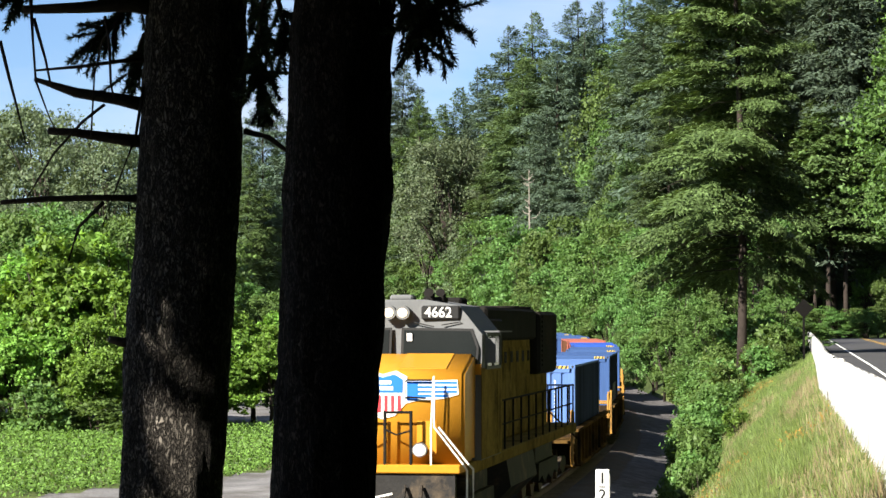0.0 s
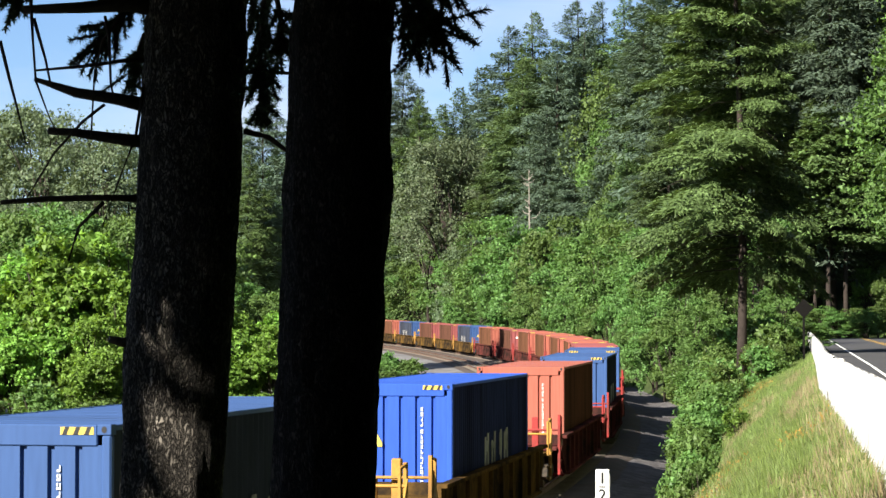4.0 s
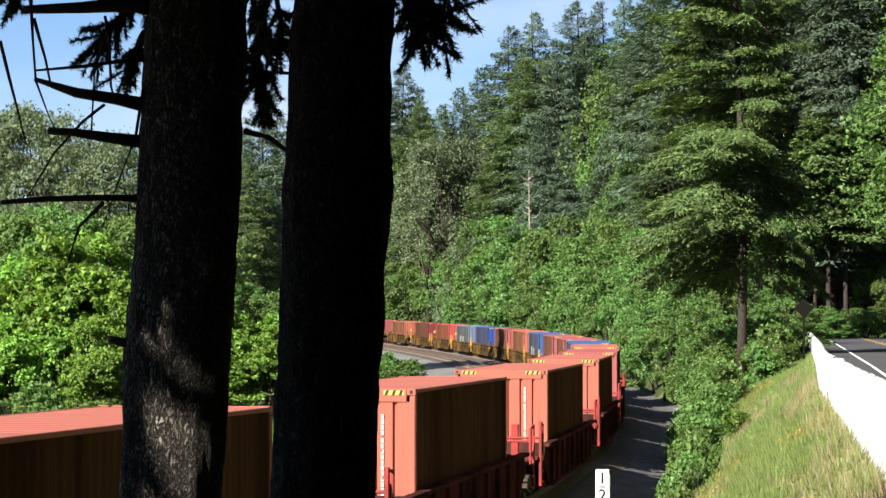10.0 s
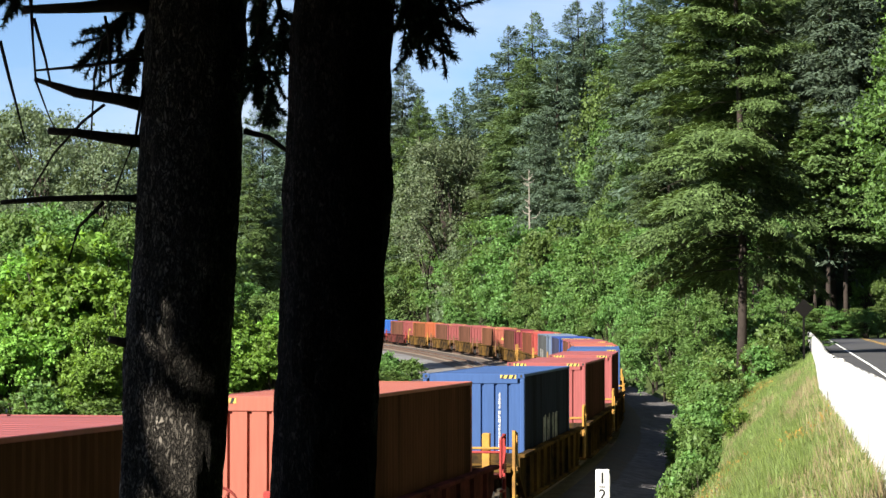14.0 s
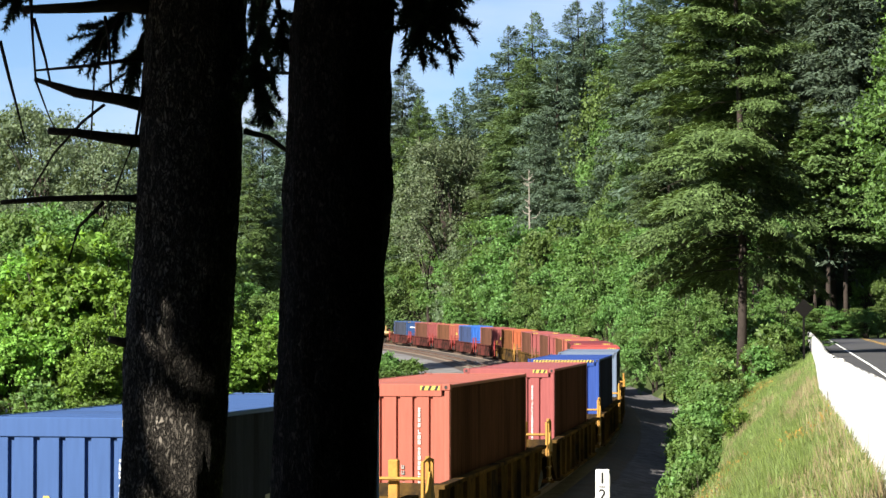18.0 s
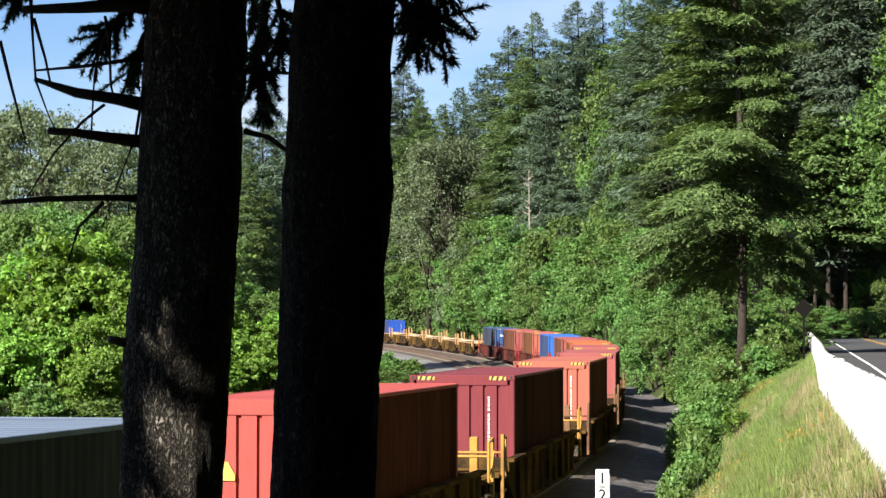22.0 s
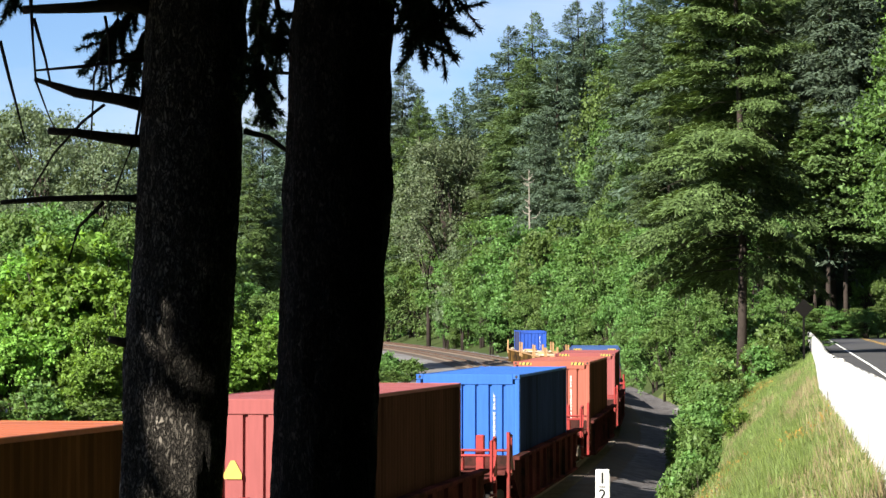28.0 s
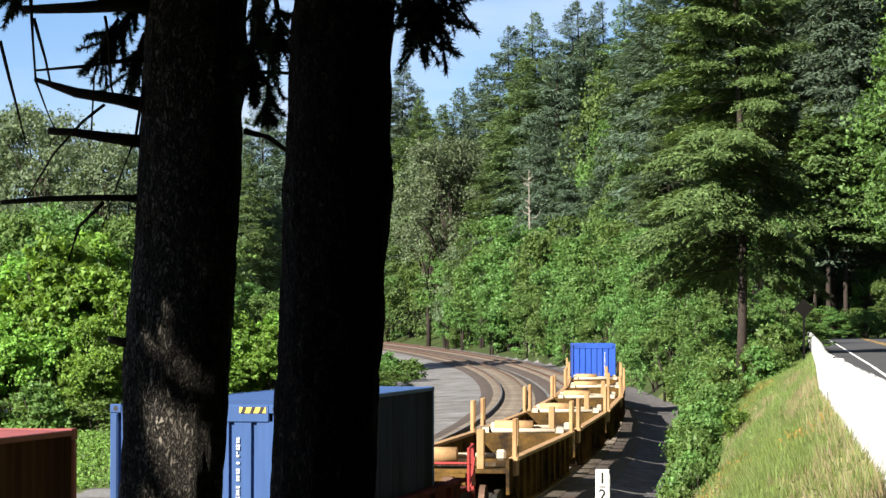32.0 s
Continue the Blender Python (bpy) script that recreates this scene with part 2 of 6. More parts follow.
def quad_mesh(name, verts, quads, material, parent=None):
    """A mesh from arrays of vertices (n, 3) and quads (m, 4)."""
    me = bpy.data.meshes.new(name)
    me.vertices.add(len(verts))
    me.vertices.foreach_set("co", np.asarray(verts, np.float32).ravel())
    quads = np.asarray(quads)
    k = quads.shape[1]
    me.loops.add(len(quads) * k)
    me.loops.foreach_set("vertex_index", np.asarray(quads, np.int32).ravel())
    me.polygons.add(len(quads))
    me.polygons.foreach_set("loop_start", np.arange(0, len(quads) * k, k, dtype=np.int32))
    me.update(calc_edges=True)
    me.materials.append(material)
    ob = new(name, me)
    if parent:
        ob.parent = parent
    return ob


# ---- the line of the railway ----
KNOTS = [-40, 20, 70, 120, 170, 220, 270, 330, 520]
BENDS = [0.7979, 1.4485, 1.1538, 1.1973, 0.8607, 1.1539, 0.6887, 0.9963, 1.3085]
Z_KNOTS = [-40, 40, 120, 200, 300, 520]
Z_VALUES = [0.244, -0.014, 0.05, 0.501, 1.235, 3.4]
SPACING = 4.55   # between the two tracks
SPEED = 22.4
LINE_S = np.arange(-900.0, 1300.0, 2.0)
_k = np.interp(LINE_S, KNOTS, BENDS) * 1e-3
_k = np.where((LINE_S < -40) | (LINE_S > 560), 0.0, _k)
_h = np.concatenate([[0], np.cumsum((_k[1:] + _k[:-1]))])
_i0 = int(np.argmin(abs(LINE_S)))
LINE_H = _h - _h[_i0] + 1.384
LINE_X = np.concatenate([[0], np.cumsum(np.cos((LINE_H[1:] + LINE_H[:-1]) / 2) * 2)])
LINE_Y = np.concatenate([[0], np.cumsum(np.sin((LINE_H[1:] + LINE_H[:-1]) / 2) * 2)])
LINE_X += -4.381 - LINE_X[_i0]
LINE_Y += 30.62 - LINE_Y[_i0]
_z = np.interp(LINE_S, Z_KNOTS, Z_VALUES)
LINE_Z = np.convolve(np.pad(_z, 15, mode="edge"), np.ones(31) / 31, "valid")


def line_at(s, off=0.0):
    """Place and heading on the line; off: metres towards the road side."""
    x, y, h, z = (float(np.interp(s, LINE_S, a)) for a in (LINE_X, LINE_Y, LINE_H, LINE_Z))
    return Vector((x + math.sin(h) * off, y - math.cos(h) * off, z)), h


def line_pose(s, half):
    """The pose of a car whose trucks stand half a length before and behind its middle."""
    a, _ = line_at(s - half)
    b, _ = line_at(s + half)
    d = a - b
    return Matrix.Translation((a + b) / 2) @ Euler((0, -math.atan2(d.z, d.xy.length), math.atan2(d.y, d.x))).to_matrix().to_4x4()


def offsets(x, y):
    """Offset from the line (towards the road: positive) and the way along it, for arrays."""
    sel = (LINE_S > -120) & (LINE_S < 1000)
    lx, ly, lh, ls, lz = LINE_X[sel][::2], LINE_Y[sel][::2], LINE_H[sel][::2], LINE_S[sel][::2], LINE_Z[sel][::2]
    x, y = np.atleast_1d(x), np.atleast_1d(y)
    n, s, z = np.empty(len(x)), np.empty(len(x)), np.empty(len(x))
    for i in range(0, len(x), 4000):
        dx, dy = x[i:i + 4000, None] - lx, y[i:i + 4000, None] - ly
        j = np.argmin(dx * dx + dy * dy, axis=1)
        r = np.arange(len(j))
        n[i:i + 4000] = dx[r, j] * np.sin(lh[j]) - dy[r, j] * np.cos(lh[j])
        s[i:i + 4000], z[i:i + 4000] = ls[j], lz[j]
    return n, s, z


def wall_x(y):
    return np.interp(y, [-60, 28.4, 61.8, 98, 300, 400], [-6.0, 5.15, 9.35, 14.5, 42.7, 56.7]) + np.where(np.asarray(y) > 400, (np.asarray(y) - 400) * 0.14, 0.0)


ROAD_Z = EYE - 1.62


def ground_z(x, y):
    """Height of the ground: the railway bench, the bank up to the road, the wooded hill beyond."""
    x, y = np.atleast_1d(np.asarray(x, float)), np.atleast_1d(np.asarray(y, float))
    n, s, z0 = offsets(x, y)
    w = x - wall_x(y)
    prof = np.interp(n, [-400, -60, -25, -9.5, -7.6, -3.5, 1.6, 2.4, 3.4, 5.0, 6.0, 300], [6, 1.0, -0.25, -0.45, -0.32, -0.32, -0.42, -0.55, -0.8, -0.8, -0.5, -0.4])
    rail_z = z0 + prof
    bank_base = z0 - 0.6
    gap = np.maximum(wall_x(y) - (x - n + 5.2), 1.0)
    f = np.clip((n - 5.2) / gap, 0, 1)
    bank_top = ROAD_Z - 0.22
    bank = bank_base + (bank_top - bank_base) * (f ** 0.5)
    zn = np.where(n > 5.2, bank, rail_z)
    zn = np.where(w > 11.5, ROAD_Z - 0.05 + (w - 11.5) * 0.22, zn)
    hill = np.where(n > 6, rail_z + 26 * (1 - np.exp(-np.maximum(n - 6, 0) / 80)), rail_z)
    far = np.clip((y - 300) / 50, 0, 1)
    z = zn * (1 - far) + hill * far
    on_road = np.clip((w + 0.9) / 0.6, 0, 1) * np.clip((12.0 - w) / 0.8, 0, 1) * np.clip((285 - y) / 10, 0, 1)
    return z * (1 - on_road) + (ROAD_Z - 0.12) * on_road


def gz(x, y):
    return float(ground_z(x, y)[0])


# ---- ground ----
def yard_edge(x, y):
    """Positive on the gravel yard, negative on the weedy strip."""
    n = offsets(x, y)[0]
    return n - np.clip(-13.3 + 0.31 * (y - 73), -30, -8.6) + 0.25 * np.sin(x * 1.3 + y * 0.7)


def build_ground():
    xs = np.unique(np.concatenate([np.linspace(-3000, -120, 14), np.linspace(-120, -40, 20), np.linspace(-40, 40, 90), np.linspace(40, 140, 60), np.linspace(140, 3000, 14)]))
    ys = np.unique(np.concatenate([np.linspace(-900, -40, 8), np.linspace(-40, 40, 30), np.linspace(40, 150, 90), np.linspace(150, 420, 70), np.linspace(420, 800, 30), np.linspace(800, 4000, 12)]))
    gx, gy = np.meshgrid(xs, ys)
    fx, fy = gx.ravel(), gy.ravel()
    z = ground_z(fx, fy)
    n, s, z0 = offsets(fx, fy)
    rough = np.array([noise.noise((a * 0.35, b * 0.35, 0.0)) for a, b in zip(fx, fy)])
    z += rough * np.where((n < 5.2) & (n > -30), 0.03, 0.16) * (abs(fx - wall_x(fy) - 5) > 5.6)
    w, h = len(xs), len(ys)
    i = np.arange(w * h).reshape(h, w)
    quads = np.stack([i[:-1, :-1], i[:-1, 1:], i[1:, 1:], i[1:, :-1]], -1).reshape(-1, 4)
    ob = quad_mesh("ground", np.stack([fx, fy, z], -1), quads, M_FOREST)
    for m in (M_GRAVEL, M_GRASS):
        ob.data.materials.append(m)
    cx, cy = fx[quads].mean(1), fy[quads].mean(1)
    cn, cs, _ = offsets(cx, cy)
    idx = np.zeros(len(quads), np.int32)
    grass = (cy < 170) & (cn > 5.0) & (cx < wall_x(cy) + 12)
    idx[grass] = 2
    yard = (cn <= 5.0) & (cn > -31) & (cs > -60) & (cs < 420) & ((yard_edge(cx, cy) > 0) | (cy > 122))
    idx[(cn <= 5.0) & (cy < 190)] = 2
    idx[yard] = 1
    ob.data.polygons.foreach_set("material_index", idx)
    ob.data.shade_smooth()
    tagged(ob, "rolling ground of gravel, grass and forest floor", "ground", kind="structure")


build_ground()


def strip(name, section, s0, s1, step, off, material, parent=None, curve=line_at):
    """A section of (across, up) swept along the line."""
    ss = np.arange(s0, s1 + 0.01, step)
    verts, k = [], len(section)
    for s in ss:
        for a, u in section:
            p, _ = curve(s, off + a)
            verts.append((p.x, p.y, p.z + u))
    i = np.arange(len(ss) * k).reshape(len(ss), k)
    quads = np.stack([i[:-1, :-1], i[:-1, 1:], i[1:, 1:], i[1:, :-1]], -1).reshape(-1, 4)
    return quad_mesh(name, np.array(verts), quads, material, parent)


RAIL_SECTION = [(-0.07, -0.17), (-0.07, -0.155), (-0.012, -0.14), (-0.012, -0.04), (-0.037, -0.03), (-0.037, -0.004)]
RAIL_SIDE = RAIL_SECTION + [(-a, u) for a, u in RAIL_SECTION[::-1]]


def build_track(off, label):
    tr = tagged(new("railway_track"), label, "railway track", "tracks on the curve", kind="structure")
    bed = strip("ballast_bed", [(-2.35, -0.42), (-1.75, -0.20), (-1.3, -0.19), (0, -0.205), (1.3, -0.19), (1.75, -0.20), (2.35, -0.42)], -60, 900, 3, off, M_BALLAST, tr)
    bed.data.shade_smooth()
    for g in (-0.7525, 0.7525):
        strip("rail", [(a, u) for a, u in RAIL_SIDE], -60, 900, 3, off + g, M_RAIL, tr)
        strip("rail_head", [(-0.030, -0.0035), (-0.026, 0.0), (0.026, 0.0), (0.030, -0.0035)], -60, 900, 3, off + g, M_RAILTOP, tr)
    bm = box(bmesh.new(), (-0.11, -1.3, -0.30), (0.11, 1.3, -0.155), 0.015)
    first = None
    far = []
    s = -60.0
    rng = random.Random(5)
    while s < 420:
        s += 0.53
        p, h = line_at(s, off)
        m = Matrix.Translation((p.x, p.y, p.z + rng.uniform(-0.008, 0.008))) @ Euler((0, 0, h + rng.uniform(-0.02, 0.02))).to_matrix().to_4x4()
        if 68 < s < 200:
            if first is None:
                first = part("tie", bm, M_TIE, tr)
                first.matrix_basis = m
            else:
                share(first, "tie", tr, m)
        else:
            far.append(m)
    co = np.array([(a, b, c) for a in (-0.11, 0.11) for b in (-1.3, 1.3) for c in (-0.30, -0.155)])
    fq = np.array([(0, 1, 3, 2), (4, 6, 7, 5), (0, 4, 5, 1), (2, 3, 7, 6), (1, 5, 7, 3)])
    verts = np.concatenate([(np.array(m.to_3x3()) @ co.T).T + np.array(m.translation) for m in far])
    quads = np.concatenate([fq + 8 * i for i in range(len(far))])
    ob = quad_mesh("far_ties", verts, quads, M_TIE, tr)
    ob["kind"] = "stuff"


shoulder = strip("gravel_shoulder", [(1.9, -0.33), (2.4, -0.38), (3.0, -0.52), (3.6, -0.62), (4.4, -0.66), (5.2, -0.60), (5.9, -0.55)], -60, 420, 2, 0.0, M_STONES)
for v in shoulder.data.vertices:
    v.co.z += 0.045 * noise.noise(v.co * 0.5)
shoulder.data.shade_smooth()
tagged(shoulder, "grey crushed-stone shoulder beside the main line", "gravel", kind="structure")
build_track(0.0, "rusty main line curving on timber ties in gravel ballast")
build_track(-SPACING, "second rusty track on timber ties beside the main line")


# ---- road and its white wall ----
def road_curve(y, off=0.0):
    return Vector((float(wall_x(y)) + off, y, ROAD_Z)), 0.0


road = strip("road", [(0.75, 0.0), (4.6, 0.04), (9.0, 0.0)], -40, 274, 6, 0, M_ASPHALT, None, road_curve)
tagged(road, "grey asphalt country road in dappled shade", "road", kind="structure")
for nm, off, m, wd in (("edge_line", 1.75, M_LINE_W, 0.12), ("centre_line", 5.2, M_LINE_Y, 0.12), ("centre_line", 5.5, M_LINE_Y, 0.12), ("edge_line", 8.7, M_LINE_W, 0.12)):
    ln = strip(nm, [(-wd / 2, 0.045), (wd / 2, 0.045)], -40, 274, 6, off, m, None, road_curve)
    tagged(ln, "worn painted line on the asphalt road", "road marking", "lines painted on the road", kind="structure")


def facet(ob):
    ob.data.shade_flat()
    return ob


def build_wall():
    """Lime-washed rubble wall with an uneven crest, in lengths with open drains between."""
    rng = random.Random(3)
    root = tagged(new("guard_wall"), "thick white-washed rubble guard wall along the road edge", "wall", kind="structure")
    lengths = [(10.0, 52.6), (53.5, 96.0), (96.5, 270.0)]
    for y0, y1 in lengths:
        ys = np.arange(y0, y1, 0.12 if y0 < 90 else 0.6)
        ring = []
        verts = []
        prof = [(-0.30, -1.15), (-0.32, -0.6), (-0.30, -0.12), (-0.26, 0.0), (-0.18, 0.04), (-0.09, 0.0), (-0.04, -0.15), (-0.02, -0.9)]
        for j, y in enumerate(ys):
            crest = 0.03 * noise.noise((y * 0.7, 0, 1)) + 0.055 * noise.noise((y * 3.1, 3, 1))
            for i, (a, u) in enumerate(prof):
                bulge = 0.014 * noise.noise((y * 3.6, u * 2.6, 5.0)) + 0.02 * noise.noise((y * 7.0, u * 6.0, 2.0))
                verts.append((wall_x(y) + a + bulge * (1 if i < 3 else 0.4), y, EYE - 0.74 + u + (crest if 1 < i < 7 else 0)))
        k = len(prof)
        i = np.arange(len(ys) * k).reshape(len(ys), k)
        quads = np.stack([i[:-1, :-1], i[:-1, 1:], i[1:, 1:], i[1:, :-1]], -1).reshape(-1, 4)
        seg = quad_mesh("wall_length", np.array(verts), quads, M_WALL, root)
        bm = bmesh.new()
        bm.from_mesh(seg.data)
        ends = [e for e in bm.edges if e.is_boundary]
        bmesh.ops.holes_fill(bm, edges=ends, sides=12)
        bmesh.ops.recalc_face_normals(bm, faces=bm.faces)
        bm.to_mesh(seg.data)
        bm.free()
        smooth(seg, 50)
    # low lintel over the drain between the first two lengths
    y = 53.05
    bm = bmesh.new()
    box(bm, (wall_x(y) - 0.28, 52.5, EYE - 1.45), (wall_x(y) - 0.04, 53.6, EYE - 0.72), 0.04)
    part("drain_lintel", bm, M_WALL, root)


build_wall()


# ---- the train ----
M_BLACK = mat("black_steel", (0.022, 0.021, 0.020), 0.7, 0.2, vary=0.3, scale=2, fine=25, dirt=(0.10, 0.075, 0.05), dirt_amount=0.35)
M_WELL_Y = mat("yellow_car_paint", (0.34, 0.18, 0.04), 0.6, vary=0.2, scale=1.1, fine=20, dirt=(0.12, 0.065, 0.03), dirt_amount=0.48)
M_WELL_R = mat("red_car_paint", (0.24, 0.032, 0.030), 0.6, vary=0.2, scale=1.1, fine=20, dirt=(0.09, 0.035, 0.025), dirt_amount=0.45)
# darker copies of the car paints, with the well sides' shade put in
M_SIDE_Y = mat("shaded_yellow_well_side", (0.120, 0.068, 0.020), 0.7, vary=0.3, scale=0.8, fine=14, dirt=(0.022, 0.016, 0.011), dirt_amount=0.55, spec=0.0)
M_SIDE_R = mat("shaded_red_well_side", (0.100, 0.030, 0.026), 0.8, vary=0.3, scale=0.8, fine=14, dirt=(0.020, 0.013, 0.011), dirt_amount=0.5, spec=0.0)
M_WELL_T = mat("sun_bleached_yellow_paint", (0.34, 0.205, 0.10), 0.65, vary=0.25, scale=1.1, fine=20, dirt=(0.22, 0.13, 0.06), dirt_amount=0.4)
M_WELL_B = mat("rusty_brown_car_paint", (0.15, 0.078, 0.044), 0.7, vary=0.3, scale=1.1, fine=20, dirt=(0.07, 0.04, 0.026), dirt_amount=0.5)
M_GALV = mat("galvanised_steel", (0.48, 0.47, 0.45), 0.5, 0.4, vary=0.2, scale=3)
M_STRUT = mat("pale_cross_tube", (0.40, 0.34, 0.26), 0.6, vary=0.2, scale=2, dirt=(0.4, 0.3, 0.2), dirt_amount=0.3)
M_WHITE = mat("white_lettering", (0.62, 0.62, 0.60), 0.6, vary=0.1, scale=4)
M_MARK = mat("worn_white_mark", (0.30, 0.29, 0.27), 0.75, vary=0.3, scale=2, fine=14, dirt=(0.08, 0.075, 0.07), dirt_amount=0.5)
M_HAZ_Y = mat("hazard_yellow", (0.46, 0.33, 0.08), 0.6, vary=0.1, scale=4)
M_HAZ_K = mat("hazard_black", (0.03, 0.03, 0.03), 0.6, vary=0.1, scale=4)
M_WOOD = mat("container_floor", (0.16, 0.12, 0.08), 0.8, vary=0.3)

PAINTS = {}
for _nm, _c in (("salmon", (0.28, 0.088, 0.062)), ("red", (0.29, 0.056, 0.048)), ("rose", (0.225, 0.066, 0.064)), ("maroon", (0.135, 0.028, 0.034)),
                ("orange", (0.31, 0.088, 0.040)), ("blue", (0.036, 0.074, 0.185)), ("pale_blue", (0.080, 0.150, 0.34)), ("bright_blue", (0.025, 0.072, 0.33)),
                ("navy", (0.024, 0.052, 0.20)), ("grey", (0.105, 0.135, 0.190)), ("clear_blue", (0.030, 0.105, 0.36))):
    PAINTS[_nm] = mat(_nm + "_container_paint", _c, 0.6, vary=0.16, scale=0.7, fine=12, bump=0.06, dirt=tuple(0.6 * v + 0.008 for v in _c), dirt_amount=0.30, spec=0.1, streak=True)

SHADED_PAINTS = {}      # long sides: each paint darkened and browned to put shade into it
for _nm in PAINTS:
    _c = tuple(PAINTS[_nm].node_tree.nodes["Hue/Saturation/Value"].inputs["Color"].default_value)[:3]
    SHADED_PAINTS[_nm] = mat(_nm + "_paint_darkened_for_shade", tuple(0.26 * v + w for v, w in zip(_c, (0.026, 0.022, 0.010))), 0.85, vary=0.25, scale=0.7, fine=10, bump=0.08,
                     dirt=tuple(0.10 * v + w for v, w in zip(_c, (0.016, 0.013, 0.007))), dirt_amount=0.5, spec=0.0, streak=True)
CW, CH = 1.219, 2.896
MOVING = []   # (thing, way along the line of its middle at the start, half its wheelbase, pose on its own car)


def corrugated(name, length, z0, z1, depth, period, flat, material, parent, m, label=""):
    """A corrugated steel panel: trapezoid folds along x, standing from z0 to z1."""
    sl = 0.068 if flat < period * 0.4 else 0.018
    xs, ds = [-length / 2], [0.0]
    x = -length / 2
    inner = period - flat - 2 * sl
    while x < length / 2 - period:
        for dx, d in ((flat, 0.0), (sl, -depth), (inner, -depth), (sl, 0.0)):
            x += dx
            xs.append(x)
            ds.append(d)
    xs.append(length / 2)
    ds.append(0.0)
    n = len(xs)
    lo = np.stack([xs, ds, np.full(n, z0)], -1)
    hi = np.stack([xs, ds, np.full(n, z1)], -1)
    back_lo, back_hi = lo.copy(), hi.copy()
    back_lo[:, 1] -= 0.012
    back_hi[:, 1] -= 0.012
    i = np.arange(n - 1)
    q1 = np.stack([i, i + 1, i + 1 + n, i + n], -1)
    q2 = np.stack([i + 2 * n, i + 3 * n, i + 1 + 3 * n, i + 1 + 2 * n], -1)
    ob = quad_mesh(name, np.concatenate([lo, hi, back_lo, back_hi]), np.concatenate([q1, q2]), material, parent)
    facet(ob).matrix_basis = m
    if label:
        ob["label"] = label
    return ob


def bars_column(bm, x, y, z_top, n, h, w, seed, step=None):
    """A column of plain bars that stands for vertical lettering."""
    r = random.Random(seed)
    step = step or h * 1.45
    z = z_top
    for i in range(n):
        if i in (4, n - 2):
            z -= h * 0.5
        ww = w * r.uniform(0.75, 1.0)
        box(bm, (x - 0.003, y - ww / 2, z - h), (x + 0.003, y + ww / 2, z - h * 0.62))
        if r.random() < 0.8:
            box(bm, (x - 0.003, y - ww / 2, z - h * 0.5), (x + 0.003, y - ww / 6, z))
        if r.random() < 0.8:
            box(bm, (x - 0.003, y + ww / 6, z - h * 0.55), (x + 0.003, y + ww / 2, z))
        z -= step
    return bm


def make_container(paint, label, length=12.192, stripes="corners", placard=True, side_mark=False, front_mark="", seed=0):
    """A steel box container; its middle at the origin, its floor at z 0."""
    P, L, H = PAINTS[paint], length / 2, CH
    c = tagged(new("shipping_container"), label, "container", "containers on the train")
    # corner posts, rails and sills
    for sx in (-1, 1):
        for sy in (-1, 1):
            bm = boxes(((min(sx * L, sx * (L - 0.13)), min(sy * CW, sy * (CW - 0.11)), 0.12), (max(sx * L, sx * (L - 0.13)), max(sy * CW, sy * (CW - 0.11)), H - 0.12)), bevel=0.02)
            part("corner_post", bm, P, c)
            for z0 in (0, H - 0.12):
                bm = bmesh.new()
                box(bm, (sx * L - 0.09 * (1 + sx) + (0.002 * sx), sy * CW - 0.081 * (1 + sy) + 0.002 * sy, z0), (sx * L + 0.09 * (1 - sx) + 0.002 * sx, sy * CW + 0.081 * (1 - sy) + 0.002 * sy, z0 + 0.12), 0.008)
                cast = part("corner_casting", bm, P, c)
                if z0 > 0 and sx > 0:
                    yy = sy * (CW - 0.08)
                    part("casting_hole", prism(bmesh.new(), [(yy + 0.032 * math.cos(k * 0.785), z0 + 0.06 + 0.04 * math.sin(k * 0.785)) for k in range(8)], L + 0.001, L + 0.005, "x"), M_HAZ_K, cast)
        header = boxes(((min(sx * L, sx * (L - 0.08)), -CW + 0.16, H - 0.24), (max(sx * L, sx * (L - 0.08)), CW - 0.16, H - 0.004)), bevel=0.012)
        part("end_header", header, P, c)
        part("end_sill", boxes(((min(sx * L, sx * (L - 0.08)), -CW + 0.16, 0.01), (max(sx * L, sx * (L - 0.08)), CW - 0.16, 0.16)), bevel=0.012), P, c)
    for sy in (-1, 1):
        y0, y1 = sorted((sy * CW, sy * (CW - 0.06)))
        part("top_rail", boxes(((-L + 0.17, y0, H - 0.075), (L - 0.17, y1, H - 0.012)), bevel=0.01), P, c)
        part("bottom_rail", boxes(((-L + 0.17, y0, 0.0), (L - 0.17, y1, 0.15)), bevel=0.01), P, c)
    part("floor", boxes(((-L + 0.1, -CW + 0.06, 0.12), (L - 0.1, CW - 0.06, 0.17))), M_WOOD, c)
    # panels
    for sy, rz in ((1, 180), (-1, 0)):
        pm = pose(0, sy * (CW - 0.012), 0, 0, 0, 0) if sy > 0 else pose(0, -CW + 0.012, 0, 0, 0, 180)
        corrugated("side_panel", length - 0.30, 0.14, H - 0.07, 0.036, 0.278, 0.07, SHADED_PAINTS[paint], c, pm, "corrugated side with shade put into its darker, browner paint")
    front = corrugated("front_wall", 2 * CW - 0.20, 0.15, H - 0.23, 0.05, 0.318, 0.235, P, c, pose(L - 0.02, 0, 0, 0, 0, -90))
    rear = bmesh.new()
    for sy in (-1, 1):
        y0, y1 = sorted((sy * 0.01, sy * (CW - 0.13)))
        box(rear, (-L + 0.02, y0, 0.16), (-L + 0.06, y1, H - 0.24), 0.01)
        for yy in (0.28, 0.80):
            tube(rear, [(-L - 0.01, sy * yy, 0.1), (-L - 0.01, sy * yy, H - 0.18)], 0.018, 6)
    part("door", rear, P, c, "pair of steel doors with locking bars")
